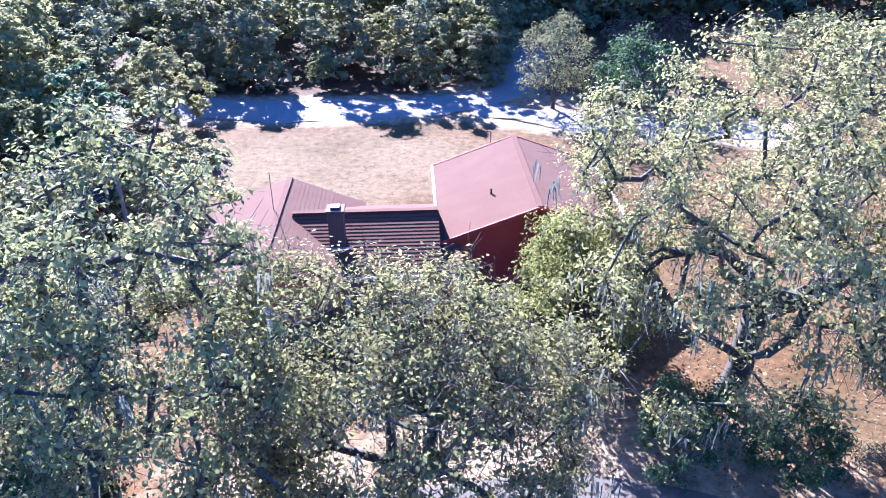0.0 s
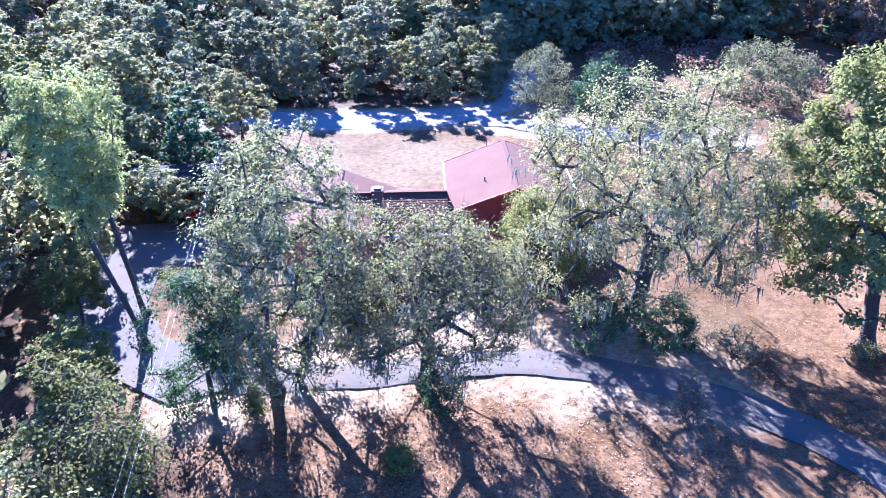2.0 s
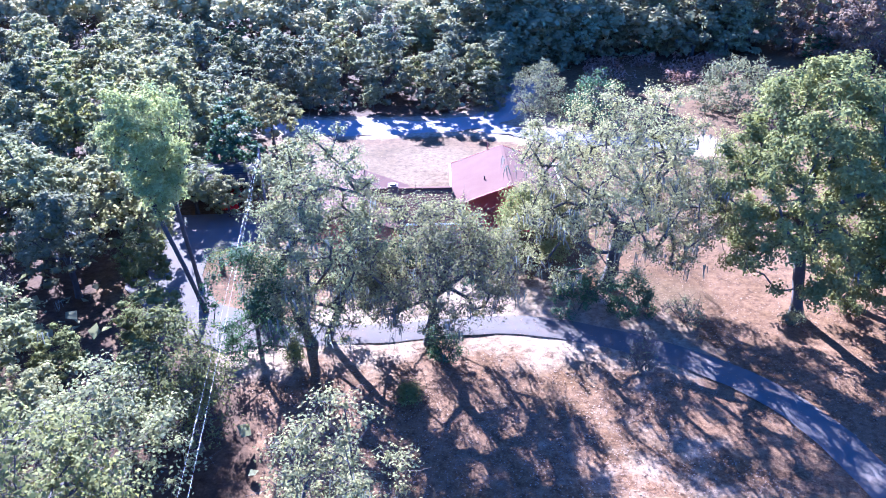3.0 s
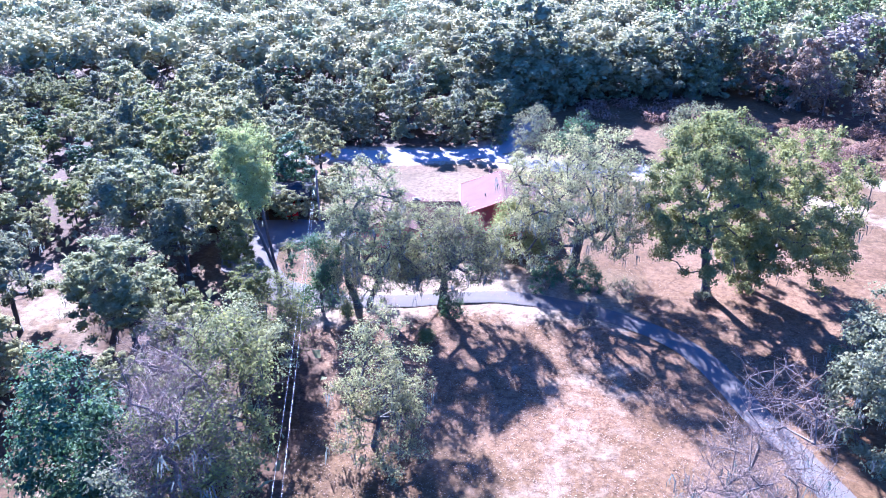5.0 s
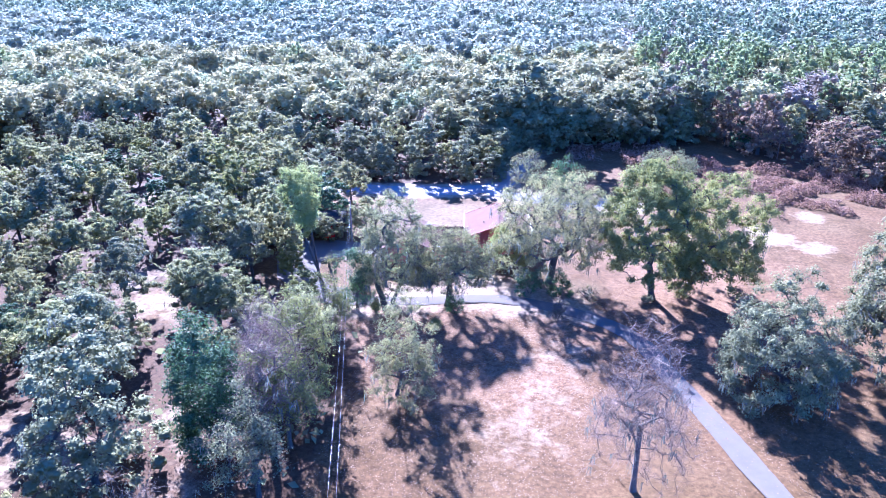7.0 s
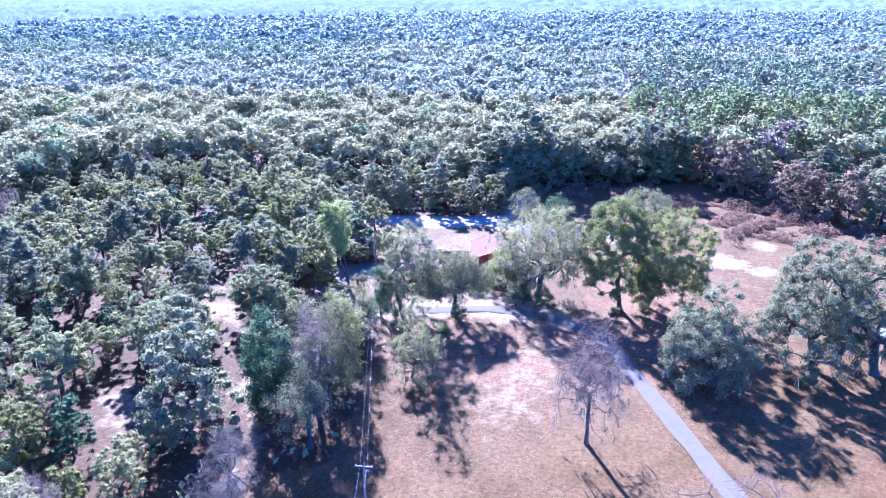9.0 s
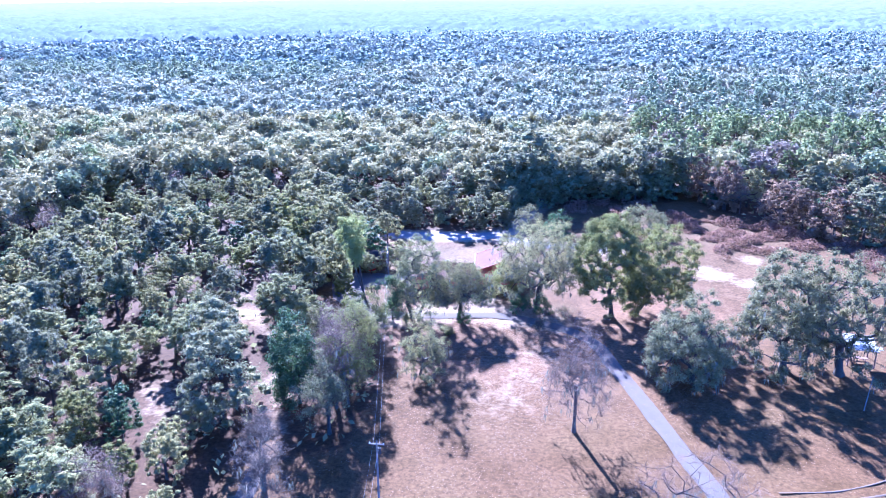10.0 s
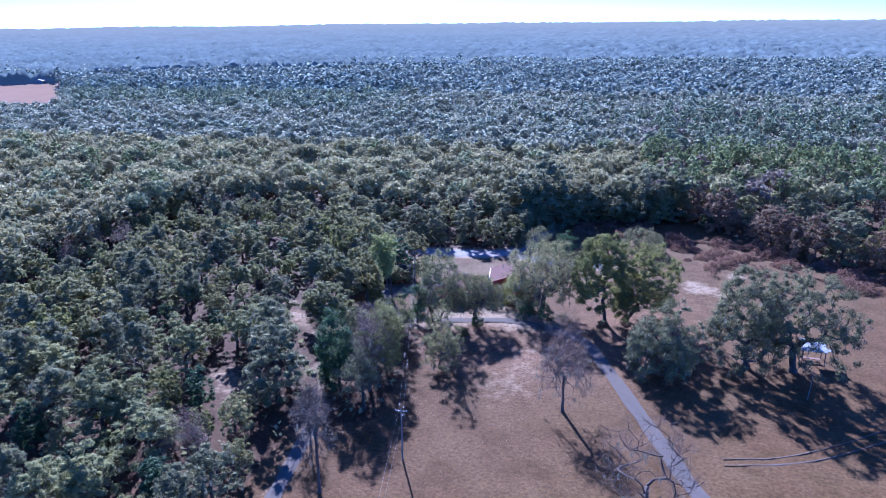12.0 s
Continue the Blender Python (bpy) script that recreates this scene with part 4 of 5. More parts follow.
tree("round_tree", 26, 8.6, 7.4, 1.6, 0.18, 120, 46, 0.22, 0.6, LEAF_GREY, 0, at=(7.9, 66.1), low=0.2, shape="round",
     label="small upright grey-green tree beside the sandy track")
tree("round_tree", 27, 7.0, 8.0, 1.4, 0.2, 110, 50, 0.24, 0.7, LEAF_DARK, 60, at=(15.2, 66.4), low=0.12, shape="round",
     label="small dark dense tree beside the sandy track")
tree("magnolia", 28, 13.6, 8.0, 3.0, 0.26, 180, 130, 0.28, 0.85, LEAF_DARK, 0, at=(-19.3, -17.0), low=0.08, shape="round",
     label="dense dark glossy-leaved magnolia")
tree("house_tree", 29, 6.6, 8.6, 1.8, 0.16, 150, 190, 0.18, 0.65, LEAF_GREEN, 60, at=(6.6, 29.6), low=0.22, wobble=0.6,
     label="small sprawling leafy tree close to the house wall")
tree("small_tree", 30, 8.5, 6.5, 2.2, 0.16, 100, 110, 0.18, 0.7, LEAF_DARK, 60, at=(-13.0, 14.0), low=0.06, shape="round",
     label="dark dense small tree at the driveway's bend")
shrub("shrub", 31, (9.8, 21.2), 3.8, 5.0, LEAF_DARK, "rounded dark green shrub at the oak's foot")
shrub("shrub", 32, (13.6, 20.6), 4.0, 5.0, LEAF_DARK, "rounded dark green shrub at the oak's foot")
shrub("shrub", 33, (17.8, 20.2), 2.0, 4.2, LEAF_GREY, "thin grey shrub beside the driveway", 40, 18, twigs=3)
shrub("shrub", 34, (13.6, 14.1), 3.1, 2.6, LEAF_GREY, "small bare whitish shrub at the driveway's edge", 45, 6, twigs=6, bark=BARK_GREY)
shrub("shrub", 35, (-1.8, 9.5), 1.5, 2.2, LEAF_YELLOW, "small bright yellow-green bush on the lawn", 40, 50)
shrub("shrub", 36, (0.2, 14.2), 3.2, 3.4, LEAF_DARK, "dark shrub at the foot of the oak", 60, 45)
shrub("shrub", 37, (-10.2, 13.0), 2.4, 1.8, LEAF_GREEN, "green shrub at the foot of the oak", 40, 45)
shrub("shrub", 38, (-14.0, 19.5), 2.6, 3.4, LEAF_DARK, "dark rounded shrub beside the driveway")
shrub("shrub", 39, (-5.5, 26.5), 2.6, 5.0, LEAF_DARK, "dark shrubs in front of the house")
shrub("shrub", 40, (-2.5, 28.2), 2.2, 3.6, LEAF_DARK, "dark shrub in front of the house")
shrub("shrub", 41, (25.6, 20.4), 1.2, 2.4, LEAF_GREY, "low shrub at the foot of the oak", 30, 35)
shrub("shrub", 42, (30.4, 22.2), 1.4, 2.6, LEAF_YELLOW, "low yellowish shrub at the foot of the oak", 30, 35)
shrub("shrub", 43, (2.2, 25.8), 1.6, 5.5, LEAF_DARK, "low dark shrubs in the house's shade", 50, 40)
shrub("shrub", 44, (36, 75.2), 7.0, 12.5, LEAF_GREY, "wide grey-green thicket behind the oaks", 160, 50, 0.32, spread=0.9)


def build_palm():
    rng = np.random.default_rng(5)
    p = new("palm")
    p.matrix_basis = pose(-20.4, 26.6, 0.0)
    tagged(p, "small palm with arching green fronds in a mulched bed", "palm")
    part("trunk", mesh_np("trunk", *tubes([((0, 0, -0.1), (0, 0, 1.1), 0.24, 0.2)], 9), BARK, True), BARK, p)
    for k in range(22):
        a, up = 2 * math.pi * k / 22 + rng.uniform(-0.15, 0.15), rng.uniform(0.2, 1.3)
        pts = [np.array([math.cos(a) * s * 1.7 * math.cos(up * 0.6), math.sin(a) * s * 1.7 * math.cos(up * 0.6), 1.1 + s * up * 1.5 - s * s * 1.25]) for s in np.linspace(0, 1, 9)]
        pts = [np.array([q[0], q[1], max(q[2], 0.15)]) for q in pts]
        v = []
        side = np.array([-math.sin(a), math.cos(a), 0])
        for q, r in zip(pts, pts[1:]):
            for s in (-1, 1):
                tip = q + side * s * 0.42 + (r - q) * 1.1 - np.array([0, 0, 0.12])
                v += [q, q + (r - q) * 0.5, tip, q + (r - q) * 0.28]
        part("frond", mesh_np("frond", v, np.arange(len(v)).reshape(-1, 4), LEAF_GREEN), LEAF_GREEN, p)


build_palm()


# ---- woods ----
def wood_kinds(shift, more, fine):
    """The few tree shapes that the woods are made of; more and finer sprays for those that stand nearer."""
    s = dict(at=(0, 0), category="tree", group="trees of the woods", broad=0.75)
    bits = {} if fine > 0.55 else dict(twigs=5, twig=BARK_GREY)
    return [
        tree("woodland_oak", 51 + shift, 13.5, 9.6, 4.6, 0.3, 113, int(52 * more), 0.44 * fine, 0.8, LEAF_OAK, 120, low=0.24, label="woodland live oak with grey-green leaves", sides=4, core=0.6 if fine > 0.55 else 0.0, **bits, **s),
        tree("woodland_oak", 52 + shift, 14, 8.8, 5.4, 0.28, 108, int(52 * more), 0.44 * fine, 0.8, LEAF_GREY, 160, low=0.26, label="woodland oak with dull grey-green leaves", sides=4, core=0.6 if fine > 0.55 else 0.0, **bits, **s),
        tree("woodland_oak", 53 + shift, 12.5, 9.2, 4.2, 0.28, 113, int(52 * more), 0.44 * fine, 0.8, LEAF_PALE, 60, low=0.24, shape="round", label="round woodland oak with pale leaves", sides=4, core=0.6 if fine > 0.55 else 0.0, **bits, **s),
        tree("woodland_tree", 54 + shift, 12.5, 7.6, 4.6, 0.22, 94, int(56 * more), 0.4 * fine, 1.0, LEAF_YELLOW, 0, low=0.25, shape="round", label="woodland tree with yellowish green leaves", sides=4, core=0.6 if fine > 0.55 else 0.0, **bits, **s),
        tree("woodland_tree", 55 + shift, 14, 8.0, 4.5, 0.25, 113, int(52 * more), 0.44 * fine, 0.8, LEAF_DARK, 0, low=0.1, shape="round", label="dense woodland tree with dark green leaves", sides=4, core=0.6 if fine > 0.55 else 0.0, **bits, **s),
        tree("bare_woodland_tree", 56 + shift, 13, 7.5, 5.6, 0.18, 90, int(7 * more), 0.22 * fine, 0.9, LEAF_RUST, 160, low=0.34, bark=BARK_GREY, twig=TWIG_PINK, twigs=int(6 * more), label="leafless woodland tree with grey twigs", sides=4, **s),
        tree("woodland_tree", 57 + shift, 14.5, 8.2, 5.4, 0.26, 110, int(52 * more), 0.44 * fine, 0.8, LEAF_GREEN, 0, low=0.22, shape="round", label="full woodland tree with green leaves", sides=4, core=0.6 if fine > 0.55 else 0.0, **bits, **s),
        tree("edge_tree", 58 + shift, 13.5, 9.0, 3.0, 0.24, 100, int(60 * more), 0.42 * fine, 1.0, LEAF_EDGE, 60, low=0.01, shape="round", label="dense tree leafy to the ground at the wood's edge", sides=4, core=0.6 if fine > 0.55 else 0.0, **bits, **s),
        tree("rusty_tree", 59 + shift, 12.0, 10.5, 2.6, 0.22, 90, int(56 * more), 0.42 * fine, 0.95, LEAF_RUST, 0, low=0.02, shape="round", label="round tree with rust-brown winter leaves", sides=4, core=0.6 if fine > 0.55 else 0.0, **bits, **s),
    ]


def glade(x, y):
    """Open sandy spots in the woods."""
    return (away([(-39, -19), (-33, -26)], x, y) < 5.2) | (away([(-43, 16), (-38, 6)], x, y) < 4.5) | (np.hypot(x + 25, y + 11.5) < 3)


def build_woods():
    rng = np.random.default_rng(77)
    spots = []
    # trees that show clearly one by one, some added for shade: (x, y, kind, scale)
    named = [(-15.6, -12.4, 5, 1.15), (-13.0, -9.5, 6, 0.95), (-12.4, -16.0, 3, 0.98), (-28.2, -23.5, 7, 1.28), (-34, -12, 1, 0.95), (-48, -19.2, 0, 1.0), (-53, -25, 1, 0.95), (-39.2, -30.1, 4, 0.58), (-43, -33, 6, 0.6), (-29, -37, 2, 0.55), (-33.5, -39, 3, 0.5), (-32.8, 9.3, 0, 0.95), (-41.5, 7.2, 1, 0.88), (-15.2, -2.5, 0, 0.85), (-13.6, -17.5, 5, 1.1),
             (-13.6, 4.0, 3, 0.8), (-22.5, 2.0, 2, 1.0), (-17.5, 6.0, 3, 0.9), (-25, 9.5, 3, 0.85), (-18, -6, 2, 1.05), (-24, -4.5, 2, 0.95), (-12.5, -24, 1, 0.9),
             # (-28, 27.5) and (-26.6, 37) are added to shade the apron and hide the carport
             (-24.5, 21.5, 3, 1.0), (-28, 27.5, 2, 0.85), (-34, 38, 2, 0.9), (-33.0, 37.2, 0, 0.7), (-20.6, 40.2, 2, 0.5), (-25.2, 45.5, 4, 0.7), (-26.6, 37.0, 0, 0.75), (-23.0, 36.2, 2, 0.5), (-31, 34, 4, 0.7), (-18.5, 43, 2, 0.6), (-32, 47, 0, 0.9), (-25, 58, 2, 0.75), (-31, 54, 0, 0.95), (-23.4, 72.5, 2, 1.15), (-4.1, 71.8, 2, 0.98), (1.0, 77, 3, 0.7), (11, 102, 6, 0.95),
             (36, 107, 7, 1.4), (42.5, 110, 0, 1.35), (30, 109, 0, 1.25), (47, 113, 0, 1.2), (59.5, 100, 8, 1.3), (66, 104, 2, 1.05), (9, 99, 7, 1.3), (16, 103, 0, 1.25),  (-24, -46, 2, 0.85), (-23.5, -54, 1, 0.8), (-31, -47, 5, 0.9)]
    for x, y, k, s in named:
        spots.append((x, y, k, s))
    edge = smooth_line([(-33, 60), (-27.5, 70), (-14, 72), (0.5, 73.5), (1.5, 88), (12, 102), (29, 109), (46, 112)], 5.2)
    right_edge = smooth_line([(55, 108), (60, 99), (67, 89), (75, 81.5), (86, 73.5), (102, 67), (122, 62)], 6.0)
    for x, y in edge:
        spots.append((x + rng.uniform(-1, 1), y + 1.5 + rng.uniform(-1, 1), 7 if rng.random() < 0.8 else 0, rng.uniform(0.48, 0.66) if x < 2 else rng.uniform(0.6, 1.0)))
        spots.append((x + rng.uniform(-2, 2) - 1.5, y + 6.5 + rng.uniform(-1, 1), int(rng.choice([6, 7, 0, 2])), rng.uniform(0.75, 1.0)))
    for x, y in right_edge:
        spots.append((x + rng.uniform(-1, 1), y + 2.0 + rng.uniform(-1, 1), int(rng.choice([7, 4, 8, 5, 8])), rng.uniform(0.7, 1.0)))
    spots = [(x, y, k, min(s, (y - 63 - 0.5 * max(0, x + 4)) / 22) if -40 < x < 15 and y > 66 else s) for x, y, k, s in spots]
    step = 6.7
    for gx in np.arange(-118, 128, step):
        for gy in np.arange(-74, 128, step):
            x, y = gx + rng.uniform(-2.6, 2.6), gy + rng.uniform(-2.6, 2.6)
            if inside(CLEARING, np.array([x]), np.array([y]))[0]:
                continue
            bearing = math.degrees(math.atan2(x - 22, y + 122))
            if not (-50 < bearing < 26) or y > 96 + 0.2 * abs(x) * (x > 0) or (x > 60 and y < 56):
                continue
            if min(math.hypot(x - s[0], y - s[1]) for s in spots) < 4.6:
                continue
            if away(LANE, np.array([x]), np.array([y]))[0] < 3.2 or glade(np.array([x]), np.array([y]))[0]:
                continue
            right = x > 45
            k = int(rng.choice(7, p=[0.05, 0.2, 0.12, 0.02, 0.16, 0.42, 0.03] if right else [0.28, 0.26, 0.26, 0.08, 0.05, 0.04, 0.03]))
            s = rng.uniform(0.75, 1.12)
            spots.append((x, y, k, min(s, (y - 63 - 0.5 * max(0, x + 4)) / 22) if -40 < x < 15 and y > 66 else s))
    sets = [wood_kinds(200, 1.6, 0.5), wood_kinds(0, 1.7, 0.58), wood_kinds(100, 0.75, 1.0)]
    used = set()
    for x, y, k, s in spots:
        close = 0 if y < 8 and x > -17.5 else 1 if y < 26 and x > -72 else 2
        root = sets[close][k]
        m = Matrix.LocRotScale((x, y, -0.03), Euler((0, 0, rng.uniform(0, 6.28))), (s * rng.uniform(0.94, 1.14), s * rng.uniform(0.94, 1.14), s * rng.uniform(0.85, 1.02)))
        if (close, k) in used:
            copy_thing(root, m)
        else:
            used.add((close, k))
            root.matrix_basis = m
    for close, kinds in enumerate(sets):
        for k, root in enumerate(kinds):
            if (close, k) not in used:
                for ob in (*root.children_recursive, root):
                    bpy.data.objects.remove(ob)


build_woods()


def canopy(name, seed, trees, puffs, sprays, size, leaf, label, kind="stuff"):
    """Many far crowns in one: domes of dense leaf clumps, each with its rough leafy skin: rows of (x, y, height, width)."""
    rng = np.random.default_rng(seed)
    t = np.asarray(trees)
    n = len(t) * puffs
    rows = np.repeat(np.arange(len(t)), puffs)
    k = np.tile(np.arange(puffs), len(t))
    tall = t[rows, 2] > t[rows, 3] * 1.9      # pines taper upwards
    up = np.clip((k + rng.uniform(0.1, 0.9, n)) / puffs, 0, 1) * 1.25 - 0.25
    a = k * 2.4 + np.repeat(rng.uniform(0, 6.28, len(t)), puffs) + rng.uniform(-0.4, 0.4, n)
    flat = np.sqrt(np.maximum(0, 1 - up ** 2))
    d = np.stack([np.cos(a) * flat, np.sin(a) * flat, up], 1)
    wide = t[rows, 3] / 2
    half = np.where(tall, t[rows, 2] * 0.36, np.minimum(t[rows, 2] * 0.42, t[rows, 3] * 0.47))
    reach = rng.uniform(0.5, 0.95, n)
    fat = rng.uniform(0.7, 1.3, n) * t[rows, 3] * 0.74 / puffs ** 0.5 * np.where(tall, 0.8, 1.0)
    mid = np.stack([t[rows, 0] + d[:, 0] * wide * reach, t[rows, 1] + d[:, 1] * wide * reach, t[rows, 2] - half * 0.95 + d[:, 2] * (half - fat * 0.6) * rng.uniform(0.85, 1.05, n)], 1)
    e = rng.normal(size=(n * sprays, 3)) + np.repeat(d, sprays, 0) * 0.9 + np.array([0, 0, 0.35])
    e /= np.linalg.norm(e, axis=1)[:, None]
    c = np.repeat(mid, sprays, 0) + e * (np.repeat(fat, sprays) * rng.uniform(0.45, 1.35, n * sprays))[:, None] * np.array([1, 1, 0.85])
    skin = flakes(rng, c, size * rng.uniform(0.7, 1.3, len(c)), e * 0.5 + np.array([0, 0, 1.1]))
    me = mesh_np(name, *stacked([skin, cores(rng, mid, fat * 0.58)]), leaf)
    return tagged(new(name, me), label, "forest", kind=kind)


PASTURE = [(-356, 337), (-464, 469), (-574, 607), (-649, 602), (-780, 560), (-405, 268)]


def build_forest():
    rng = np.random.default_rng(99)
    bands = ((6.4, -30, 190, 18, 25, 0.56, ""), (7.0, 190, 430, 12, 13, 0.9, "farther "), (9.2, 430, 960, 5, 5, 2.0, "far "))
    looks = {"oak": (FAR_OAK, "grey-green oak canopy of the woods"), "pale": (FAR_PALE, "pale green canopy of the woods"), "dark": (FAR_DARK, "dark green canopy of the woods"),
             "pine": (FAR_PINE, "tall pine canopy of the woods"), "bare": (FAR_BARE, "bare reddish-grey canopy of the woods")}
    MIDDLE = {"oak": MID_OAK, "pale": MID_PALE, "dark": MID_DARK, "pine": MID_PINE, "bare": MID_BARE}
    for step, y0, y1, puffs, sprays, size, word in bands:
        groups = {key: [] for key in looks}
        for gy in np.arange(y0, y1, step):
            for gx in np.arange(8 - (gy + 132) * 1.0, 45 + max((gy + 132) * 0.34, (gy - 30) * 0.53), step):
                x, y = gx + rng.uniform(-0.45, 0.45) * step, gy + rng.uniform(-0.45, 0.45) * step
                if (x > -114 and y < 97 + 0.2 * abs(x) * (x > 0) + rng.uniform(-2, 2)) or inside(CLEARING, np.array([x]), np.array([y]))[0]:
                    continue
                if inside(PASTURE, np.array([x]), np.array([y]))[0]:      # open pasture
                    continue
                w = rng.uniform(6.2, 10.6) * (1.2 if step > 9 else 1.0)
                h = 6.5 + w * 0.45 + rng.uniform(-2.0, 3.5)
                soft = 0.5 + 0.5 * math.sin(x * 0.021 + 1.3 * math.sin(y * 0.013))
                stand = x < -130 and 335 - (x + 300) * 0.15 < y < 520
                if x > 40 and y < 330:
                    key = rng.choice(["bare", "oak", "dark", "pine"], p=[0.22, 0.34, 0.24, 0.2])
                    if x < 150 and y > 135:
                        key = rng.choice(["pine", "bare", "oak", "pale"], p=[0.45, 0.15, 0.25, 0.15])
                elif stand:
                    key = rng.choice(["pine", "dark"], p=[0.15, 0.85])
                else:
                    key = rng.choice(["oak", "pale", "dark", "pine"], p=[0.5 - 0.12 * soft, 0.34 + 0.12 * soft, 0.15, 0.01])
                if key == "pine":
                    h, w = h + rng.uniform(3, 7), w * 0.65
                groups[key].append((x, y, h, w))
        for i, (key, rows) in enumerate(groups.items()):
            if rows:
                # each band takes a hazier leaf colour, as air would pale it
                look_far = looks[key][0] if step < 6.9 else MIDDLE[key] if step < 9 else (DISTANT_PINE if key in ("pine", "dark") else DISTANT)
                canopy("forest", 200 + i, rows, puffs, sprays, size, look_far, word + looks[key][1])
                if key in ("pine", "bare") and step < 9:
                    stems = [((x, y, -0.1), (x + rng.uniform(-0.6, 0.6), y + rng.uniform(-0.6, 0.6), h - 1.5), 0.2, 0.08) for x, y, h, w in rows]
                    me = mesh_np("forest_trunks", *tubes(stems, 4), BARK_GREY)
                    tagged(new("forest_trunks", me), word + "slim grey trunks standing in the woods", "forest", kind="stuff")


build_forest()


def understory():
    """Dense dark undergrowth beneath the woods."""
    rng = np.random.default_rng(8)
    n = 60000
    x, y = rng.uniform(-300, 160, n), rng.uniform(-75, 330, n)
    keep = ~inside(CLEARING, x, y) & (away(LANE, x, y) > 3) & ~glade(x, y)
    bearing = np.degrees(np.arctan2(x - 22, y + 122))
    keep &= (bearing > -52) & (bearing < 28) & (noise_field(x, y) > -0.1)
    x, y = x[keep], y[keep]
    c = np.stack([x, y, rng.uniform(0.1, 2.6, len(x)) * rng.uniform(0.3, 1, len(x))], 1)
    me = mesh_np("undergrowth", *kites(rng, c, 1.0, 0.7), LEAF_GREY)
    tagged(new("undergrowth", me), "low tangled undergrowth on the wood's floor", "undergrowth", kind="stuff")


def noise_field(x, y):
    return np.sin(x * 0.31 + 2 * np.sin(y * 0.17)) * np.sin(y * 0.27 + 1.5 * np.sin(x * 0.13)) + 0.4 * np.sin(x * 0.9) * np.sin(y * 0.8 + 1)


understory()


def brush():
    """Reddish dry scrub on the field beside the woods."""
    rng = np.random.default_rng(9)
    n = 170000
    x, y = rng.uniform(43, 120, n), rng.uniform(50, 112, n)
    field = noise_field(x * 1.3, y * 1.3) + 0.5 * noise_field(x * 0.4 + 3, y * 0.4)
    reach = away([(46, 82), (55, 73), (64, 76), (76, 69), (95, 61)], x, y) + 4 * np.sin(x * 0.5) * np.sin(y * 0.4)
    keep = inside(CLEARING, x, y) & (reach < 13) & (field > -0.35 + 0.05 * reach) & (away(SIDE_ROAD, x, y) > 4) & (rng.random(n) < 0.75)
    x, y = x[keep], y[keep]
    top = 0.3 + 1.7 * np.clip(field[keep], 0, 1)
    c = np.stack([x, y, rng.uniform(0.03, 1, len(x)) * top], 1)
    me = mesh_np("brush", *kites(rng, c, 0.5, 0.2), BRUSH)
    tagged(new("brush", me), "reddish-brown dry scrub on the field", "brush", kind="stuff")
    n = 9000
    x, y = rng.uniform(16, 40, n), rng.uniform(88, 106, n)
    keep = inside(CLEARING, x, y) & (noise_field(x * 2, y * 2) > 0.15)
    c = np.stack([x[keep], y[keep], rng.uniform(0.05, 1.6, keep.sum())], 1)
    tagged(new("brush", mesh_np("brush", *kites(rng, c, 0.6, 0.22), BRUSH)), "brown dry scrub at the wood's edge", "brush", kind="stuff")


brush()


def litter():
    """Fallen leaves and dry grass tufts scattered on the lawn."""
    rng = np.random.default_rng(10)
    n = 60000
    x, y = rng.normal(10, 22, n), rng.normal(-2, 22, n)
    keep = inside(CLEARING, x, y) & (y > -75) & (noise_field(x * 0.5, y * 0.5) > -0.5)
    x, y = x[keep], y[keep]
    on_drive = away(DRIVE, x, y) < 1.9
    z = np.where(on_drive, 0.112, 0.035 + 0.05 * np.sin(x * 0.31 + 1) * np.sin(y * 0.27) + 0.04 * np.sin(x * 0.9 + y * 0.6) - 0.03)
    drop = on_drive & (rng.random(len(x)) < 0.75)
    x, y, z = x[~drop], y[~drop], z[~drop]
    c = np.stack([x, y, z], 1)
    v, q = kites(rng, c, 0.12, 0.09, normals=np.array([[0, 0, 9.0]]))
    tagged(new("leaf_litter", mesh_np("leaf_litter", v, q, LITTER)), "fallen tan and brown leaves on the lawn", "leaf litter", kind="stuff")


litter()


# ---- distance ----
def backdrop_build(tree):
    """Woods that pale with distance; the haze is painted in as emission and glows."""
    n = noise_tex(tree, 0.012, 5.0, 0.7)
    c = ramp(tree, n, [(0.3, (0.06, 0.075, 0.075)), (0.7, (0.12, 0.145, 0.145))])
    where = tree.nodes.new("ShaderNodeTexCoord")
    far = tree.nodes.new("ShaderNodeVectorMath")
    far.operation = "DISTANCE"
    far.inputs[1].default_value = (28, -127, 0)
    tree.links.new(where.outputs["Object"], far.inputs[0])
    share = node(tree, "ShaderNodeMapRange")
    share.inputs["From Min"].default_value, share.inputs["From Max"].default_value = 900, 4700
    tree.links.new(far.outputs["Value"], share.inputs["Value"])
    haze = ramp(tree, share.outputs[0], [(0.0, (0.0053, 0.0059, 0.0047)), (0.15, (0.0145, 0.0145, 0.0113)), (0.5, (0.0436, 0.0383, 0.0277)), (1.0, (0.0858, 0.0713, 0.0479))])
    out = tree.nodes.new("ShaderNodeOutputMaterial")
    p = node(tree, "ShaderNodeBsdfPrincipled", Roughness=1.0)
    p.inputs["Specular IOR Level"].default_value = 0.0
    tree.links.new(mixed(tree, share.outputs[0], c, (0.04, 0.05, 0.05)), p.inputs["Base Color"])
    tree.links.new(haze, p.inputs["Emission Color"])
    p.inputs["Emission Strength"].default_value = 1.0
    tree.links.new(p.outputs[0], out.inputs[0])


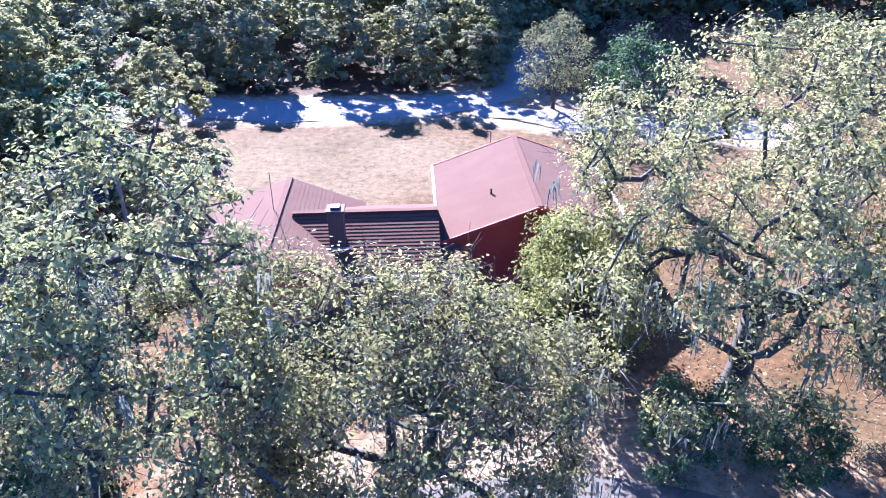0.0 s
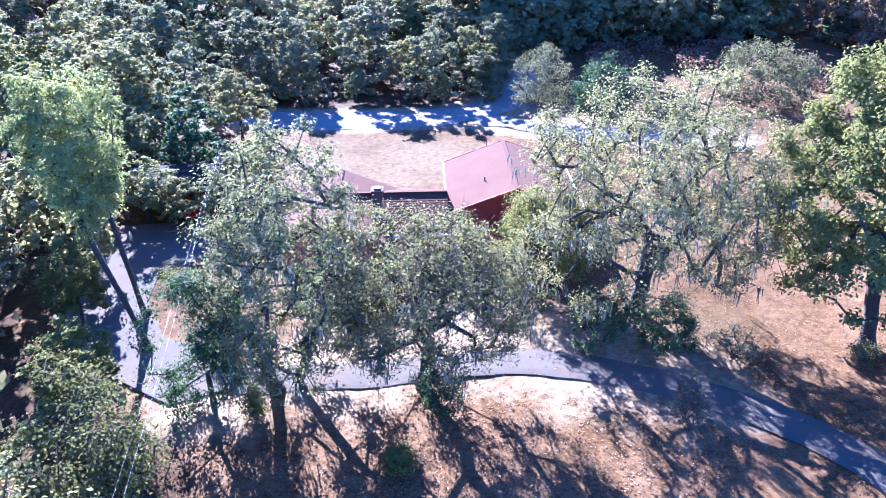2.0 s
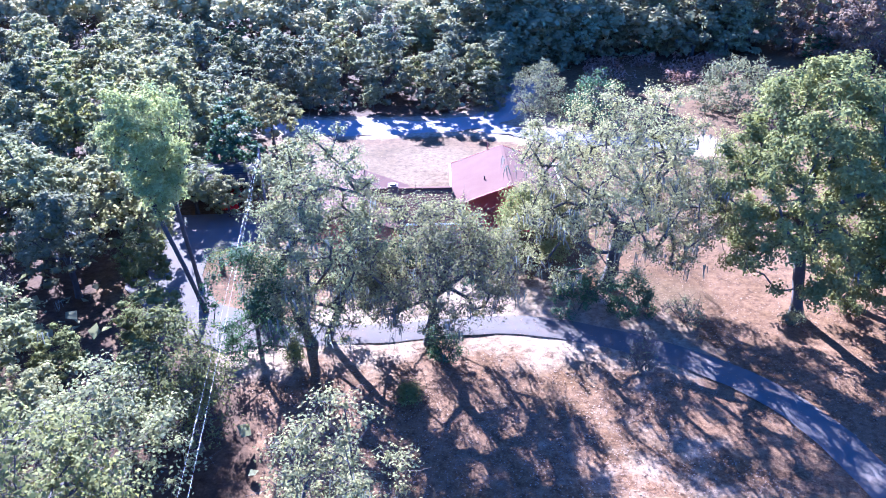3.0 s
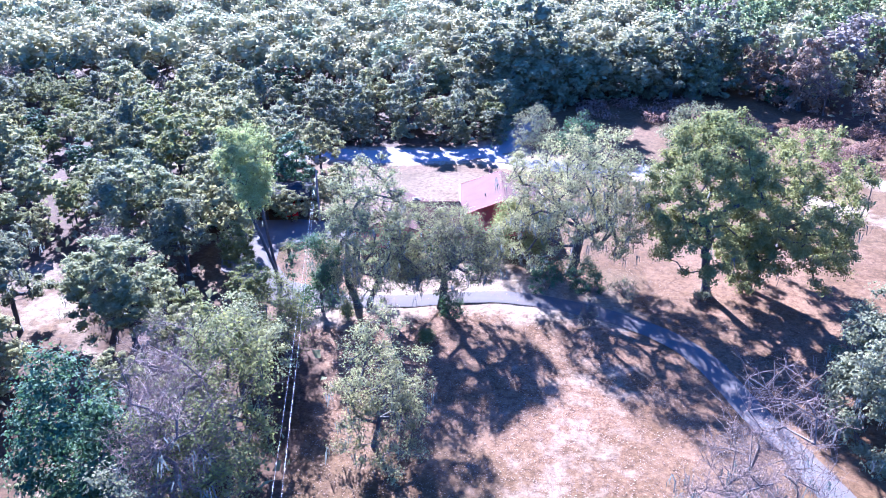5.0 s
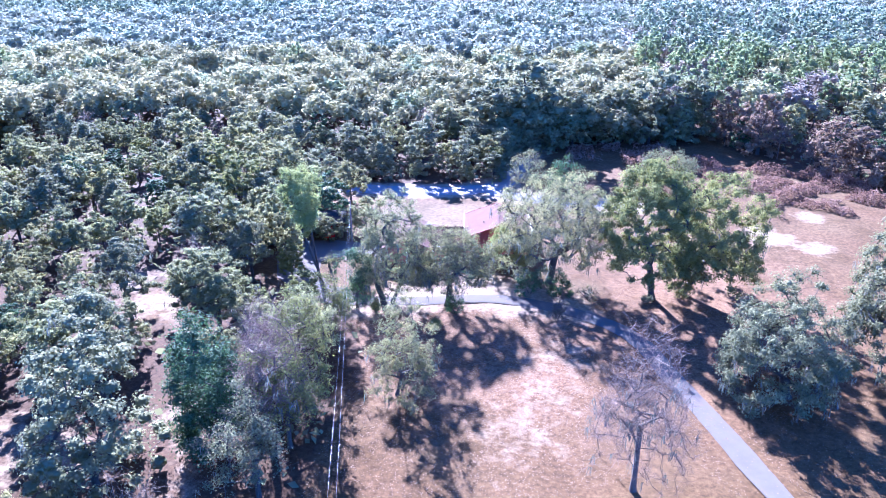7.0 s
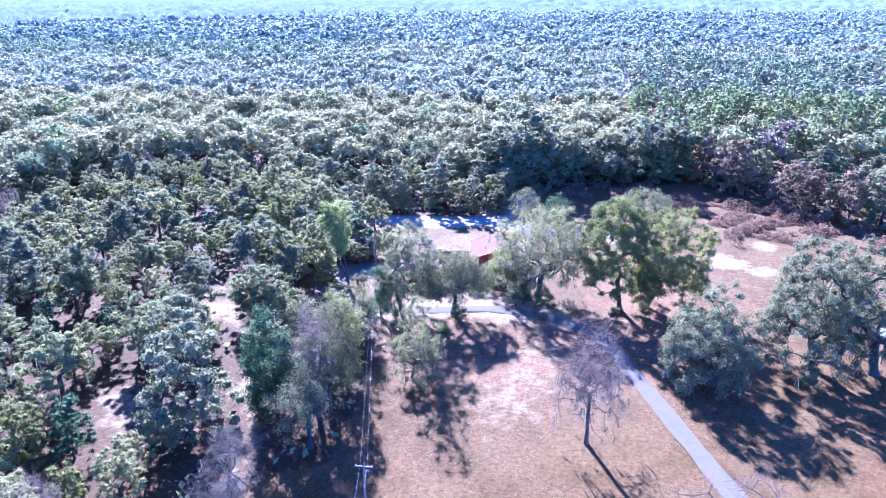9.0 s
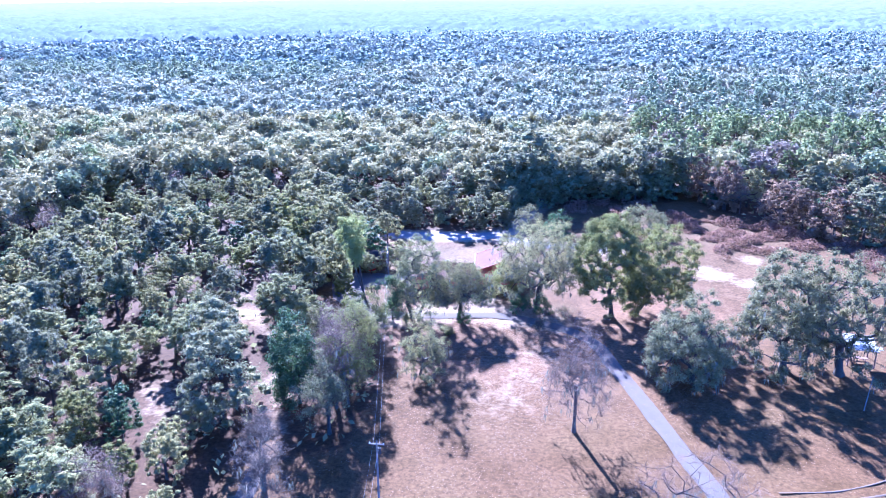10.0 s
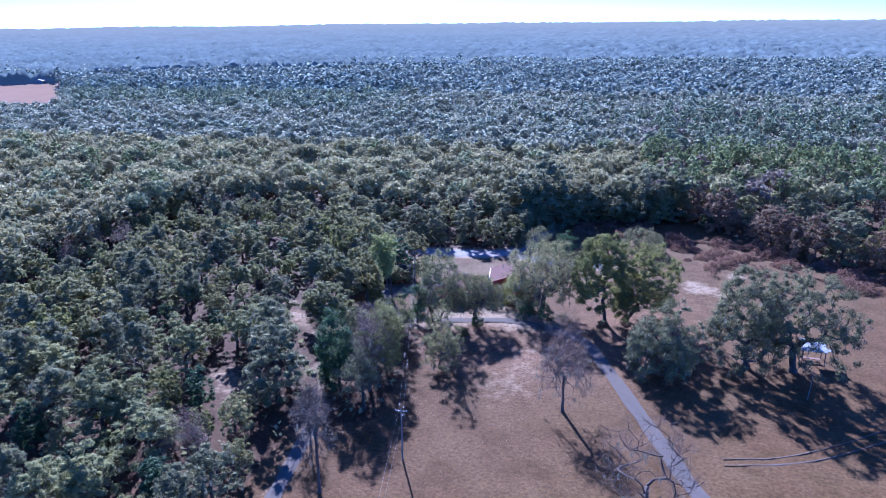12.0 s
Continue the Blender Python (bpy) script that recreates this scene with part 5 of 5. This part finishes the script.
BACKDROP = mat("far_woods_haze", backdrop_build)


BARN_GREY = plain("weathered_barn_metal", (0.16, 0.15, 0.14), (0.24, 0.23, 0.22), 1.0, 0.8)


def build_pasture():
    bm = bmesh.new()
    bm.faces.new([bm.verts.new((x, y, 0.25)) for x, y in PASTURE])
    field = part("pasture", bm, plain("dry_pasture", (0.17, 0.112, 0.075), (0.23, 0.16, 0.108), 0.05, 0.95, specular=0.0), None)
    tagged(field, "distant open tan pasture among the woods", "pasture", kind="structure")
    for x, y, w in ((-612, 588, 14), (-590, 592, 9), (-640, 580, 12)):
        shed = new("barn")
        shed.matrix_basis = pose(x, y, 0.2, 0, 0, 20)
        tagged(shed, "distant pale metal barn beside the pasture", "barn", group="barns by the pasture")
        part("wall", gable(bmesh.new(), -w / 2, w / 2, -4, 8, 3.2, 5.0), BARN_GREY, shed)
        slope(shed, (0, -4.3, 5.2), (0, 4.3, 5.2), (-w / 2 - 0.4, -4.3, 3.2), (-w / 2 - 0.4, 4.3, 3.2), 1.5, material=BARN_GREY, label="grey metal roof slope")
        slope(shed, (0, -4.3, 5.2), (0, 4.3, 5.2), (w / 2 + 0.4, -4.3, 3.2), (w / 2 + 0.4, 4.3, 3.2), 1.5, material=BARN_GREY, label="grey metal roof slope")


build_pasture()


def backdrop():
    """The far woods as one rolling sheet out to the horizon."""
    rng = np.random.default_rng(4)
    rings = np.concatenate([np.geomspace(945, 4700, 150)])
    a = np.radians(np.linspace(-62, 42, 420))
    r, b = np.meshgrid(rings, a, indexing="ij")
    x, y = 28 + r * np.sin(b), -127 + r * np.cos(b)
    z = 11 + rng.uniform(-5.0, 5.0, r.shape) + 5 * np.sin(x * 0.004 + 1) * np.sin(y * 0.005) + np.clip((r - 2500) / 2200, 0, 1) * 36
    z[0] = -2
    i = (np.arange(len(rings) - 1)[:, None] * len(a) + np.arange(len(a) - 1)[None]).ravel()
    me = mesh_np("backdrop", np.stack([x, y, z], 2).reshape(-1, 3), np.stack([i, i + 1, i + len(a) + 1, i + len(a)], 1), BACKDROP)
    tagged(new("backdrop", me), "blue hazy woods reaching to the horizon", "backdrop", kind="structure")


backdrop()
